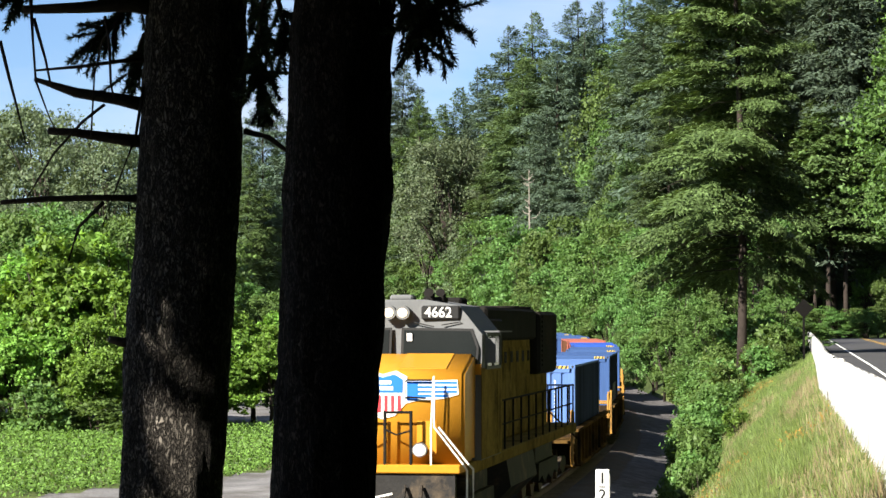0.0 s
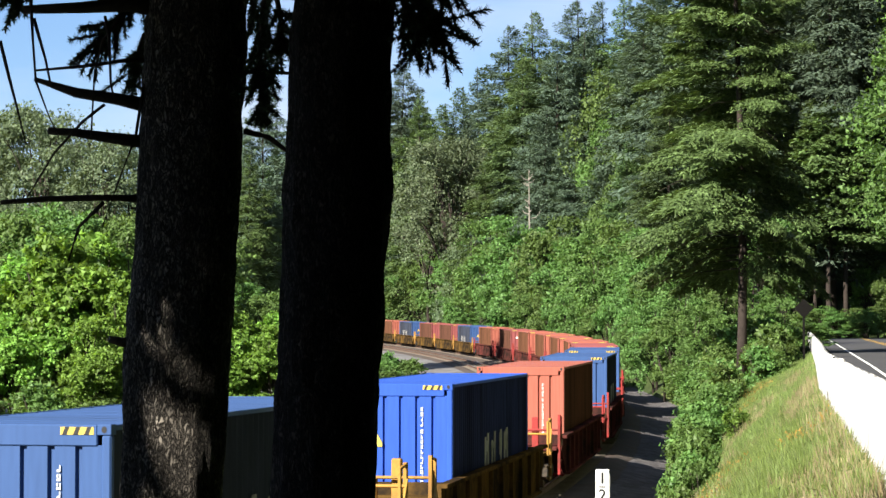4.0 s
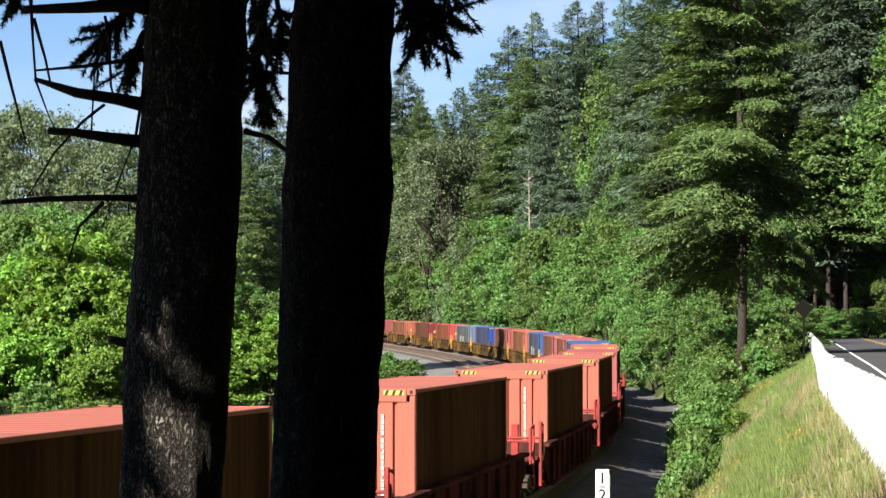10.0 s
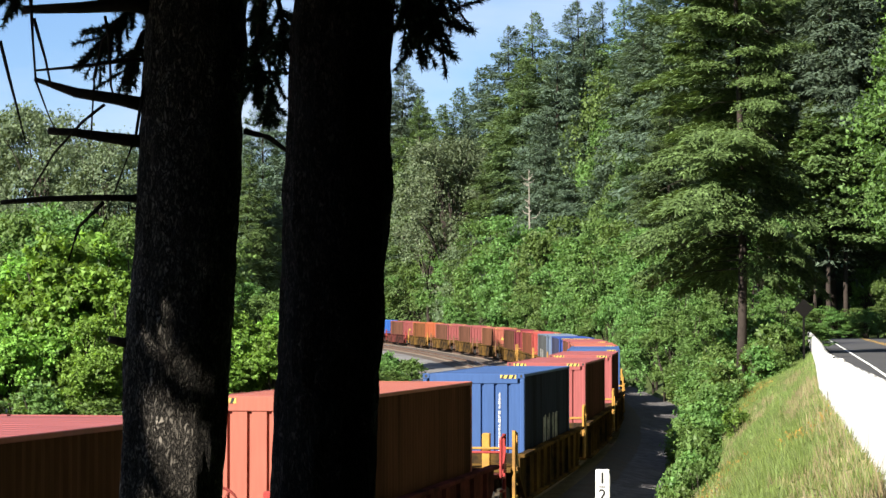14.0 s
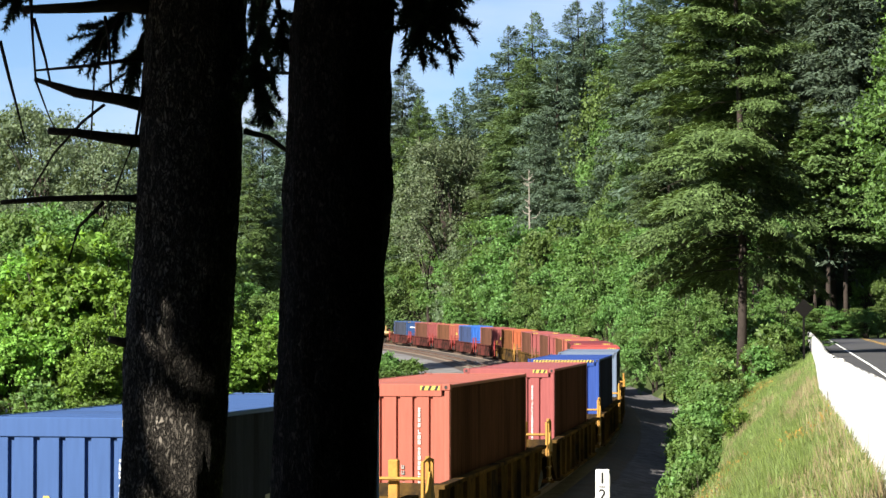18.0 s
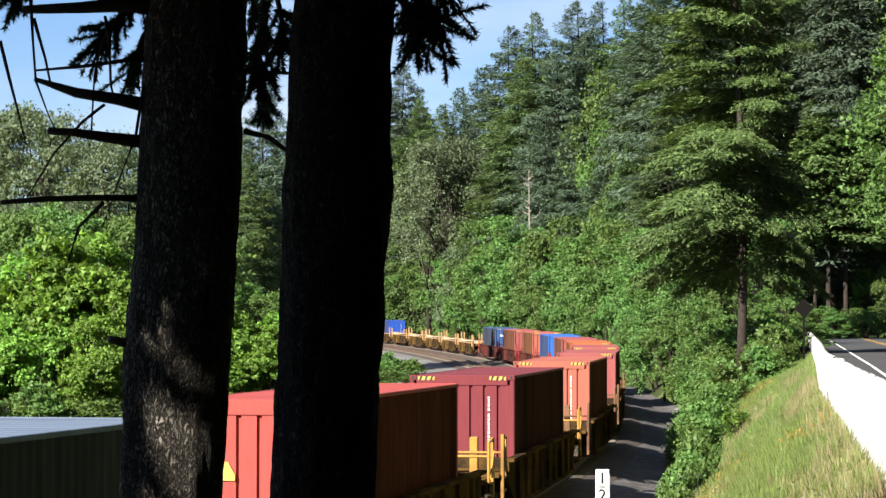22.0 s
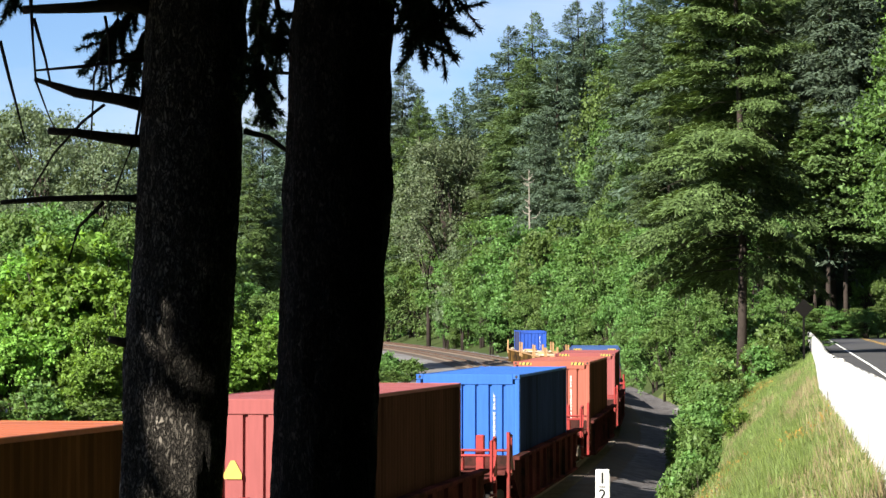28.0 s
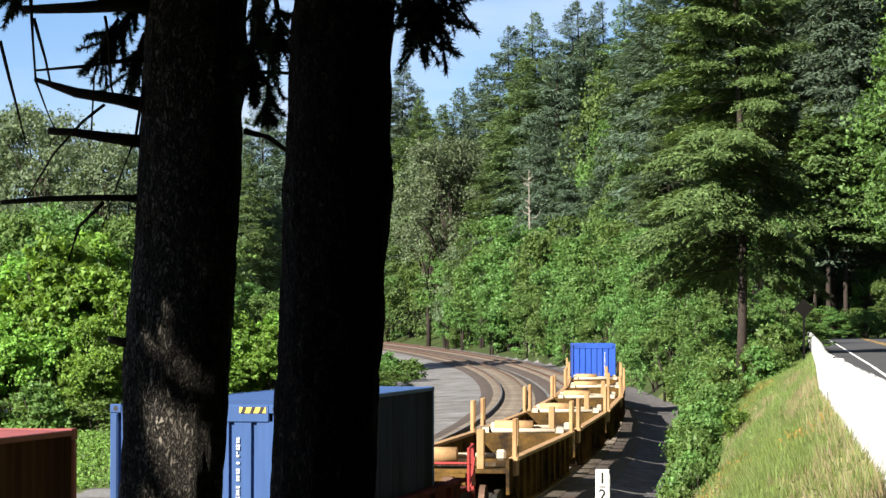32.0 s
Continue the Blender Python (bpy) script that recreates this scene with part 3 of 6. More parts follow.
    # roof: shallow cross folds
    roof = corrugated("roof", length - 0.2, -CW + 0.03, CW - 0.03, 0.010, 0.56, 0.40, P, c, Matrix.Translation((0, 0, H - 0.02)) @ Euler((radians(90), 0, 0)).to_matrix().to_4x4())
    # markings on the end that leads
    x = L + 0.004
    if stripes:
        for y0, y1 in {"corners": ((-CW + 0.2, -CW + 0.58), (CW - 0.58, CW - 0.2)), "one": ((CW - 0.58, CW - 0.2),), "full": ((-CW + 0.2, CW - 0.2),)}[stripes]:
            part("hazard_band", boxes(((x - 0.002, y0, H - 0.115), (x + 0.002, y1, H - 0.03))), M_HAZ_Y, c, "yellow band with black slanting stripes")
            bm = bmesh.new()
            n = max(3, int((y1 - y0) / 0.105))
            for i in range(n):
                a = y0 + (i + 0.15) * (y1 - y0) / n
                vs = [bm.verts.new((x + 0.005, a + dy, z)) for dy, z in ((0, H - 0.115), (0.05, H - 0.115), (0.085, H - 0.03), (0.035, H - 0.03))]
                bm.faces.new(vs)
            part("hazard_stripes", bm, M_HAZ_K, c)
    bm = bmesh.new()
    bars_column(bm, L + 0.0, 0.62, H - 0.45, 17, 0.075, 0.052, seed, 0.098)
    part("serial_mark", bm, M_WHITE, c, "column of white lettering")["kind"] = "stuff"
    if seed % 3 != 1:
        bm = bmesh.new()
        bars_column(bm, L + 0.0, 0.30, H - 1.55, 6, 0.075, 0.06, seed + 40)
        part("stencil_mark", bm, M_MARK, c, "short column of white stencilled marks")["kind"] = "stuff"
    if placard:
        bm = bmesh.new()
        vs = [(-0.44, 1.68), (-0.16, 1.68), (-0.16, 1.76), (-0.27, 1.96), (-0.33, 1.96), (-0.44, 1.76)]
        prism(bm, vs, L - 0.004, L + 0.004, "x")
        part("warning_placard", bm, M_HAZ_Y, c, "yellow warning placard")
    if front_mark == "blocks":
        bm = bmesh.new()
        for i, yy in enumerate((-0.62, -0.36, -0.10)):
            tube(bm, [(L - 0.004, yy, 2.16 - 0.02 * i), (L + 0.004, yy, 2.16 - 0.02 * i)], 0.115, 9)
        part("front_mark", bm, M_WHITE, c, "white company mark as plain shapes")
    if side_mark:
        r = random.Random(seed)
        for sy in (1, -1):
            for i in range(4):
                bm = bmesh.new()
                x0 = 1.2 - i * 1.05
                box(bm, (x0 - 0.36, sy * CW - 0.004, 0.85), (x0 - 0.10, sy * CW + 0.004, 1.75))
                if i != 2:
                    box(bm, (x0 + 0.06, sy * CW - 0.004, 0.85), (x0 + 0.32, sy * CW + 0.004, 1.75 - 0.3 * r.random()))
                box(bm, (x0 - 0.10, sy * CW - 0.004, 1.2 + 0.3 * r.random()), (x0 + 0.06, sy * CW + 0.004, 1.52 + 0.2 * r.random()))
                part("side_mark", bm, M_MARK, c, "large worn white company mark as a plain shape")
    return c


def wheelset(bm, x, r=0.42):
    for sy in (-0.75, 0.75):
        disc(bm, (x, sy, r), (0, 1, 0), r, 0.13, 20)
        disc(bm, (x, sy * 1.22, r), (0, 1, 0), 0.11, 0.24, 10)
    tube(bm, [(x, -0.8, r), (x, 0.8, r)], 0.08, 8)


def add_bogie(car, x):
    """Truck: side frames, bolster, springs and two wheelsets."""
    bm = bmesh.new()
    for sy in (-1, 1):
        o = [(x - 1.15, 0.42), (x - 0.95, 0.62), (x - 0.45, 0.70), (x + 0.45, 0.70), (x + 0.95, 0.62), (x + 1.15, 0.42), (x + 0.8, 0.36), (x + 0.4, 0.24), (x - 0.4, 0.24), (x - 0.8, 0.36)]
        prism(bm, o, sy * 1.0 - 0.06, sy * 1.0 + 0.06)
    box(bm, (x - 0.2, -1.05, 0.42), (x + 0.2, 1.05, 0.66), 0.02)
    bg = part("bogie_frame", bm, M_BLACK, car, "black cast-steel truck frame")
    for dx in (-0.89, 0.89):
        bm = bmesh.new()
        wheelset(bm, x + dx)
        part("wheelset", bm, M_RAIL, bg, "rusty steel wheels on their axle")


def make_well_car(paint, length, well, label, style):
    """Container well car, middle at the origin; x leads. style: rails, posts."""
    P = M_WELL_T if style == "posts" else {"yellow": M_WELL_Y, "red": M_WELL_R, "brown": M_WELL_B}[paint]
    c = tagged(new("well_car"), label, "railway wagon", "cars of the train")
    A, Wl = length / 2, well / 2
    # Q: shade-darkened paint for sides, bulkheads and decks
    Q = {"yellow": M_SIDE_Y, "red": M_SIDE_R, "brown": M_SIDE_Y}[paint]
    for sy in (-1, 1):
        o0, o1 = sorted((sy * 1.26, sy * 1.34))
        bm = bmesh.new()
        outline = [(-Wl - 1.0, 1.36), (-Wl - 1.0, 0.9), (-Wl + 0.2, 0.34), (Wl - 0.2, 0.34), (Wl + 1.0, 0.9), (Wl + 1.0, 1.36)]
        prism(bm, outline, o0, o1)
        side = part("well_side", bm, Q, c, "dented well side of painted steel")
        if style == "posts":
            for sx in (-1, 1):
                a, b = sorted((sx * (Wl + 1.0), sx * (A + 0.1)))
                part("end_sill", boxes(((a, o0, 0.62), (b, o1, 1.40)), bevel=0.01), Q, side)
        p0, p1 = sorted((sy * 1.255, sy * 1.46))
        part("side_sill_flange", boxes(((-Wl - 1.0, p0, 1.34), (Wl + 1.0, p1, 1.42)), bevel=0.01), P if style == "posts" else Q, side)
        part("lower_flange", boxes(((-Wl + 0.3, p0, 0.30), (Wl - 0.3, p1 if sy > 0 else p1, 0.37)), bevel=0.01), Q, side)
        n = 9
        for i in range(n):
            xx = -Wl + 0.5 + i * (2 * Wl - 1) / (n - 1)
            q0, q1 = sorted((sy * 1.335, sy * 1.42))
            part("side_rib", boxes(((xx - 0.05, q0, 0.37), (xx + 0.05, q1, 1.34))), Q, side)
    for xx in np.linspace(-Wl + 0.7, Wl - 0.7, 5):
        part("cross_bearer", boxes(((xx - 0.18, -1.27, 0.24), (xx + 0.18, 1.27, 0.32))), P, c)
    for sx in (-1, 1):
        a, b = sorted((sx * Wl, sx * A))
        bulk0, bulk1 = sorted((sx * (Wl - 0.02), sx * (Wl + 0.12)))
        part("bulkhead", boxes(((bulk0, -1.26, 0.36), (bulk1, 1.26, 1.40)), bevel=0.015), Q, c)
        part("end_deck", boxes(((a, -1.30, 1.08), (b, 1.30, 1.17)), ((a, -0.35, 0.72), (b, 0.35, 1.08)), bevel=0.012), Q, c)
        part("coupler", boxes(((min(sx * A, sx * (A + 0.42)), -0.14, 0.78), (max(sx * A, sx * (A + 0.42)), 0.14, 1.02)), bevel=0.04), M_RAIL, c, "rusty cast coupler")
        add_bogie(c, sx * (A - 0.85))
    if style == "rails":
        # brake stand, hand holds and end steps on the leading end
        for sx in (1, -1):
            x1 = sx * (A - 0.12)
            for sy in (-1, 1):
                bm = bmesh.new()
                tube(bm, [(x1, sy * 1.36, 0.45), (x1, sy * 1.36, 2.02)], 0.045, 6)
                tube(bm, [(x1 - sx * 0.5, sy * 1.36, 1.1), (x1 - sx * 0.5, sy * 1.36, 1.95)], 0.035, 6)
                tube(bm, [(x1, sy * 1.36, 1.98), (x1 - sx * 0.5, sy * 1.36, 1.93)], 0.03, 6)
                for z in (0.5, 0.78, 1.06):
                    box(bm, (min(x1, x1 - sx * 0.45), sy * 1.34 - 0.02, z), (max(x1, x1 - sx * 0.45), sy * 1.34 + 0.06, z + 0.05))
                prism(bm, [(x1 - sx * 0.55, 1.2), (x1, 1.2), (x1 - sx * 0.08, 1.75)], sy * 1.40 - 0.015, sy * 1.40 + 0.015)
                part("hand_hold", bm, P, c, "bent tubular hand hold with step rungs")
            bm = bmesh.new()
            tube(bm, [(x1 - sx * 0.02, -1.36, 1.62), (x1 - sx * 0.02, 1.36, 1.62)], 0.03, 6)
            part("end_rail", bm, P, c, "tubular rail across the end")
        x1 = A - 0.35
        bm = boxes(((x1 - 0.1, 0.62, 1.15), (x1 + 0.1, 0.80, 1.95)), ((x1 - 0.12, -0.34, 1.15), (x1 + 0.05, 0.34, 1.62)), bevel=0.02)
        part("brake_stand", bm, P, c)
        bm = bmesh.new()
        ring = [(x1 + 0.15, 0.0 + 0.28 * math.cos(k * math.pi / 9), 1.72 + 0.28 * math.sin(k * math.pi / 9)) for k in range(19)]
        tube(bm, ring, 0.022, 5, False)
        for k in range(3):
            a = k * math.pi / 3
            tube(bm, [(x1 + 0.15, 0.28 * math.cos(a), 1.72 + 0.28 * math.sin(a)), (x1 + 0.15, -0.28 * math.cos(a), 1.72 - 0.28 * math.sin(a))], 0.014, 4)
        part("brake_wheel", bm, P, c)
    else:
        for sx in (1, -1):
            x1 = sx * (Wl + 0.55)
            for sy in (-1, 1):
                bm = bmesh.new()
                for dx in (0.0, 0.34):
                    box(bm, (x1 - 0.07 + dx * sx, sy * 1.38 - 0.05, 1.0), (x1 + 0.07 + dx * sx, sy * 1.38 + 0.05, 2.28), 0.015)
                box(bm, (min(x1, x1 + 0.34 * sx), sy * 1.38 - 0.03, 1.55), (max(x1, x1 + 0.34 * sx), sy * 1.38 + 0.03, 1.66))
                part("guide_post", bm, P, c, "pair of upright yellow guide posts")
            bm = bmesh.new()
            tube(bm, [(x1 + 0.15 * sx, -1.05, 1.44), (x1 + 0.15 * sx, 1.05, 1.44)], 0.065, 10)
            part("cross_tube", smooth_bm(bm), M_STRUT, c, "pale tube laid across the car")
            for sy in (-1, 1):
                part("tube_saddle", boxes(((x1 - 0.05, sy * 1.04 - 0.12, 1.34), (x1 + 0.2 * sx + (0.05 if sx > 0 else 0.16), sy * 1.04 + 0.12, 1.58)), bevel=0.05), M_STRUT, c)
        bm = bmesh.new()
        x1 = A - 0.45
        tube(bm, [(x1, -1.0, 1.45), (x1, 0.1, 1.45)], 0.20, 12)
        part("air_tank", smooth_bm(bm), P, c, "rusty yellow air tank")
        part("brake_stand", boxes(((x1 - 0.1, 0.55, 1.15), (x1 + 0.1, 0.72, 2.05)), bevel=0.02), P, c, "thin upright brake stand")
        bm = bmesh.new()
        for i in range(12):
            box(bm, (Wl + 0.125, -0.95 + i * 0.155, 1.16), (Wl + 0.129, -0.95 + i * 0.155 + (0.10 if i % 4 else 0.05), 1.26))
        part("lettering", bm, M_BLACK, c, "row of black lettering as bars")
    return c


def smooth_bm(bm):
    for f in bm.faces:
        f.smooth = len(f.verts) == 4
    return bm


# the leading locomotive
M_LOCO_Y = mat("armour_yellow_paint", (0.42, 0.19, 0.018), 0.38, vary=0.08, scale=1.0, fine=15, bump=0.03, dirt=(0.3, 0.14, 0.02), dirt_amount=0.12)
M_LOCO_G = mat("mist_grey_paint", (0.115, 0.118, 0.12), 0.65, spec=0.03, vary=0.1, scale=1.0, fine=15, bump=0.03, dirt=(0.22, 0.21, 0.2), dirt_amount=0.2)
M_LOCO_K = mat("sooty_hood_paint", (0.014, 0.013, 0.012), 0.85, spec=0.02, vary=0.3, scale=1.0, fine=15, dirt=(0.035, 0.028, 0.018), dirt_amount=0.3)
# yellow with soot patches, darkened to put the body sides' shade in
M_HOOD = mat("shaded_sooty_yellow_hood", (0.165, 0.120, 0.036), 0.85, vary=0.35, scale=1.6, fine=15, dirt=(0.055, 0.042, 0.018), dirt_amount=0.40, spec=0.0)
M_BLUE = mat("herald_blue", (0.02, 0.13, 0.52), 0.4, vary=0.05, scale=4)
M_RED = mat("herald_red", (0.62, 0.04, 0.05), 0.4, vary=0.05, scale=4)
M_GLASS = mat("tinted_windshield", (0.012, 0.014, 0.014), 0.12, 0.0, vary=0.2, scale=1, bump=0, spec=0.03)
M_GASKET = mat("window_gasket", (0.02, 0.02, 0.02), 0.7, vary=0.1)
M_LAMP = glow_mat("lit_lamp", (0.9, 0.74, 0.52), 0.32)


def text_mesh(name, body, size, material, parent, m, depth=0.004):
    cu = bpy.data.curves.new(name, "FONT")
    cu.body, cu.size, cu.align_x, cu.align_y, cu.extrude = body, size, "CENTER", "CENTER", depth
    cu.offset = 0.012 * size
    tmp = bpy.data.objects.new(name, cu)
    me = bpy.data.meshes.new_from_object(tmp)
    bpy.data.objects.remove(tmp)
    me.materials.append(material)
    ob = new(name, me)
    ob.parent, ob.matrix_basis = parent, m
    return ob


def make_locomotive():
    c = tagged(new("locomotive"), "yellow and grey diesel locomotive with lit headlights", "locomotive")
    F = 11.0
    FACE = Euler((radians(90), 0, radians(90))).to_matrix().to_4x4()
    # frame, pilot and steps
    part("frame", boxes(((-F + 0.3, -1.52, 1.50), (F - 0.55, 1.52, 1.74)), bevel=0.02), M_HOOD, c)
    part("front_platform", boxes(((F - 0.55, -1.45, 1.58), (F + 0.38, 1.45, 1.74)), bevel=0.02), M_LOCO_Y, c)
    bm = bmesh.new()
    prism(bm, [(F + 0.30, 1.58), (F + 0.30, 1.0), (F + 0.55, 0.18), (F + 0.48, 0.16), (F + 0.1, 1.0), (F + 0.1, 1.58)], -1.35, 1.35)
    part("pilot_plow", bm, M_BLACK, c, "black pilot with snow plow")
    part("coupler", boxes(((F + 0.3, -0.17, 0.74), (F + 0.95, 0.17, 1.06)), bevel=0.05), M_RAIL, c)
    for y0 in (-0.75, -0.45, 0.45, 0.75):
        bm = bmesh.new()
        tube(bm, [(F + 0.36, y0, 1.35), (F + 0.55, y0 * 1.02, 1.15), (F + 0.62, y0 * 0.96, 0.85), (F + 0.55, y0 * 0.8, 0.62)], 0.035, 6)
        part("air_hose", bm, M_BLACK, c)
    bm = bmesh.new()
    tube(bm, [(F + 0.40, -0.9, 1.30), (F + 0.52, -0.6, 1.42), (F + 0.5, -0.1, 1.12), (F + 0.46, 0.25, 1.2)], 0.03, 6)
    part("jumper_cable", bm, M_GALV, c)
    for sy in (-1, 1):
        bm = bmesh.new()
        for i in range(4):
            z = 0.42 + i * 0.33
            box(bm, (F - 0.62, sy * 1.30 - 0.2, z), (F - 0.12, sy * 1.30 + 0.2, z + 0.04))
        box(bm, (F - 0.66, sy * 1.30 - 0.2, 0.36), (F - 0.60, sy * 1.30 + 0.2, 1.6))
        part("step_well", bm, M_BLACK, c)
        bm = bmesh.new()
        tube(bm, [(F + 0.30, sy * 0.92, 1.74), (F + 0.30, sy * 0.92, 2.42), (F + 0.30, sy * 0.97, 3.4)], 0.02, 6)
        tube(bm, [(F + 0.34, sy * 0.98, 3.3), (F + 0.34, sy * 0.98, 2.45), (F + 0.2, sy * 1.48, 1.75), (F - 0.05, sy * 1.52, 1.62), (F - 0.05, sy * 1.52, 0.6)], 0.02, 6)
        tube(bm, [(F + 0.34, sy * 1.06, 2.45), (F + 0.2, sy * 1.58, 1.75), (F - 0.62, sy * 1.56, 1.62), (F - 0.62, sy * 1.56, 0.6)], 0.02, 6)
        part("stair_rail", bm, M_WHITE, c, "white painted stair rail")
        bm = bmesh.new()
        for yy in (0.05, 0.52):
            tube(bm, [(F + 0.33, sy * (yy + 0.04), 1.74), (F + 0.33, sy * (yy + 0.04), 2.75)], 0.03, 6)
        tube(bm, [(F + 0.33, sy * 0.09, 2.72), (F + 0.33, sy * 0.56, 2.72)], 0.025, 6)
        tube(bm, [(F + 0.33, sy * 0.09, 2.4), (F + 0.36, sy * 0.3, 2.30), (F + 0.33, sy * 0.56, 2.38)], 0.018, 6)
        part("end_railing", bm, M_LOCO_K, c)
    # nose: tapered wedge with sloping top
    bm = bmesh.new()
    prism(bm, [(F - 1.75, 1.74), (F - 1.75, 3.78), (F - 1.35, 3.80), (F - 0.12, 3.50), (F, 3.38), (F + 0.02, 1.74)], -1.48, 1.48)
    es = [e for e in bm.edges if abs(abs(e.verts[0].co.y) - 1.48) < 1e-4 and abs(abs(e.verts[1].co.y) - 1.48) < 1e-4 and e.verts[0].co.y * e.verts[1].co.y > 0]
    bmesh.ops.bevel(bm, geom=es, offset=0.06, segments=2, affect="EDGES")
    part("nose", smooth_bm(bm), M_LOCO_Y, c, "broad yellow nose")
    bm = bmesh.new()
    prism(bm, [(F - 1.30, 3.79), (F - 0.2, 3.525), (F - 0.2, 3.54), (F - 1.30, 3.81)], 0.25, 1.12)
    part("nose_tread", bm, M_LOCO_Y, c, "non-slip patch on the nose")
    for y0, z0, z1 in ((-0.95, 1.9, 2.55), (0.62, 1.9, 2.55)):
        bm = boxes(((F + 0.018, y0, z0), (F + 0.030, y0 + 0.36, z1)), bevel=0.004)
        part("nose_hatch", bm, M_LOCO_Y, c)
    # herald and wings as plain shapes
    def shield(scale, z_off, x0):
        pts = [(-0.40, 0.30), (-0.22, 0.40), (0.0, 0.34), (0.22, 0.40), (0.40, 0.30), (0.36, 0.05), (0.38, -0.15), (0.2, -0.36), (0.0, -0.42), (-0.2, -0.36), (-0.38, -0.15), (-0.36, 0.05)]
        b = bmesh.new()
        return prism(b, [(p[0] * scale, p[1] * scale + 3.05 + z_off) for p in pts], x0, x0 + 0.006, "x")
    part("herald_border", shield(1.12, 0, F + 0.022), M_WHITE, c, "white shield-shaped herald border")
    part("herald_field", shield(0.98, 0, F + 0.029), M_WHITE, c)
    bm = bmesh.new()
    prism(bm, [(-0.36, 3.08), (-0.37, 3.33), (-0.21, 3.43), (0, 3.37), (0.21, 3.43), (0.37, 3.33), (0.36, 3.08)], F + 0.036, F + 0.041, "x")
    part("herald_top", bm, M_BLUE, c, "blue top of the shield")
    bm = bmesh.new()
    for i in range(6):
        yy = -0.30 + i * 0.12
        box(bm, (F + 0.036, yy - 0.03, 2.70 + abs(yy) * 0.14), (F + 0.041, yy + 0.03, 3.03))
    part("herald_stripes", bm, M_RED, c, "red stripes of the shield")
    bm = boxes(*[((F + 0.042, y0, z), (F + 0.046, y0 + 0.32 + 0.06 * k, z + 0.07)) for k, (y0, z) in enumerate(((-0.16, 3.24), (-0.19, 3.13)))])
    part("herald_bars", bm, M_WHITE, c, "white bars on the shield")
    for sy in (-1, 1):
        bm = bmesh.new()
        prism(bm, [(sy * 0.42, 2.88), (sy * 0.42, 3.30), (sy * 1.36, 3.33), (sy * 1.38, 3.05), (sy * 1.1, 2.97), (sy * 0.62, 2.93)], F + 0.022, F + 0.027, "x")
        wing = part("wing", bm, M_WHITE, c, "white wing with blue bars beside the shield")
        items = []
        for k, (z, y1) in enumerate(((3.25, 1.35), (3.165, 1.35), (3.08, 1.35), (3.0, 1.2))):
            a, b = sorted((sy * (0.44 if k % 2 == 0 else 0.62), sy * y1))
            items.append(((F + 0.029, a, z), (F + 0.033, b, z + 0.045)))
        a, b = sorted((sy * 0.44, sy * 0.64))
        items.append(((F + 0.029, a, 2.93), (F + 0.034, b, 3.28)))
        part("wing_bars", boxes(*items), M_BLUE, wing, "blue bars")
        bm = bmesh.new()
        tube(bm, [(F + 0.06, sy * 0.42, 3.30), (F + 0.10, sy * 0.46, 3.32), (F + 0.10, sy * 0.9, 3.32)], 0.018, 6)
        part("grab_iron", bm, M_LOCO_K, c)
        bm = bmesh.new()
        tube(bm, [(F + 0.06, sy * 0.42, 2.98), (F + 0.10, sy * 0.46, 3.0), (F + 0.10, sy * 0.8, 2.98)], 0.018, 6)
        part("grab_iron", bm, M_LOCO_K, c)
        # ditch light
        bm = bmesh.new()
        disc(bm, (F + 0.30, sy * 0.72, 2.02), (1, 0, 0), 0.135, 0.16, 16)
        dl = part("ditch_light", smooth_bm(bm), M_LOCO_G, c)
        bm = bmesh.new()
        disc(bm, (F + 0.385, sy * 0.72, 2.02), (1, 0, 0), 0.11, 0.02, 16)
        part("ditch_lens", bm, M_LAMP, dl, "lit white lens")
    # cab: front leans back, roof sides slope in
    bm = bmesh.new()
    sec = [(-1.6, 1.74), (-1.6, 4.18), (-1.16, 4.74), (-0.5, 4.86), (0.5, 4.86), (1.16, 4.74), (1.6, 4.18), (1.6, 1.74)]
    prism(bm, sec, F - 4.6, F - 1.45, "x")
    for v in bm.verts:
        if v.co.x > F - 1.5:
            v.co.x -= max(0.0, v.co.z - 3.6) * 0.22
    part("cab", bm, M_LOCO_G, c, "grey cab with sloping roof sides")
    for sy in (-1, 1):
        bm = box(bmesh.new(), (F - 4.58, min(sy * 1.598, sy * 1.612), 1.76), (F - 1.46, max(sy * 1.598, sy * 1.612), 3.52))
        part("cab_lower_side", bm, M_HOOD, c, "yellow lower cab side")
    part("cab_front_band", boxes(((F - 1.46, -1.6, 3.4), (F - 1.435, 1.6, 3.6))), M_LOCO_Y, c, "yellow band below the windshield")

    def lean(z):
        return F - 1.44 - max(0.0, z - 3.6) * 0.22
    for sy in (-1, 1):
        for grow, mt, nm, dx in ((0.05, M_GASKET, "window_gasket", 0.004), (0.0, M_GLASS, "windshield", 0.014)):
            pts = [(0.14 - grow, 4.26 + grow), (1.38 + grow, 4.24 + grow), (1.50 + grow, 3.92), (1.46 + grow, 3.46 - grow), (1.15, 3.62 - grow), (0.14 - grow, 3.78 - grow)]
            bm = bmesh.new()
            a = [bm.verts.new((lean(z) + dx, sy * y, z)) for y, z in pts]
            b = [bm.verts.new((lean(z) - 0.01, sy * y, z)) for y, z in pts]
            bm.faces.new(a)
            for i in range(len(a)):
                bm.faces.new((a[i], b[i], b[(i + 1) % len(a)], a[(i + 1) % len(a)]))
            bmesh.ops.recalc_face_normals(bm, faces=bm.faces)
            part(nm, bm, mt, c, "dark tinted windshield pane" if nm == "windshield" else "")
        bm = bmesh.new()
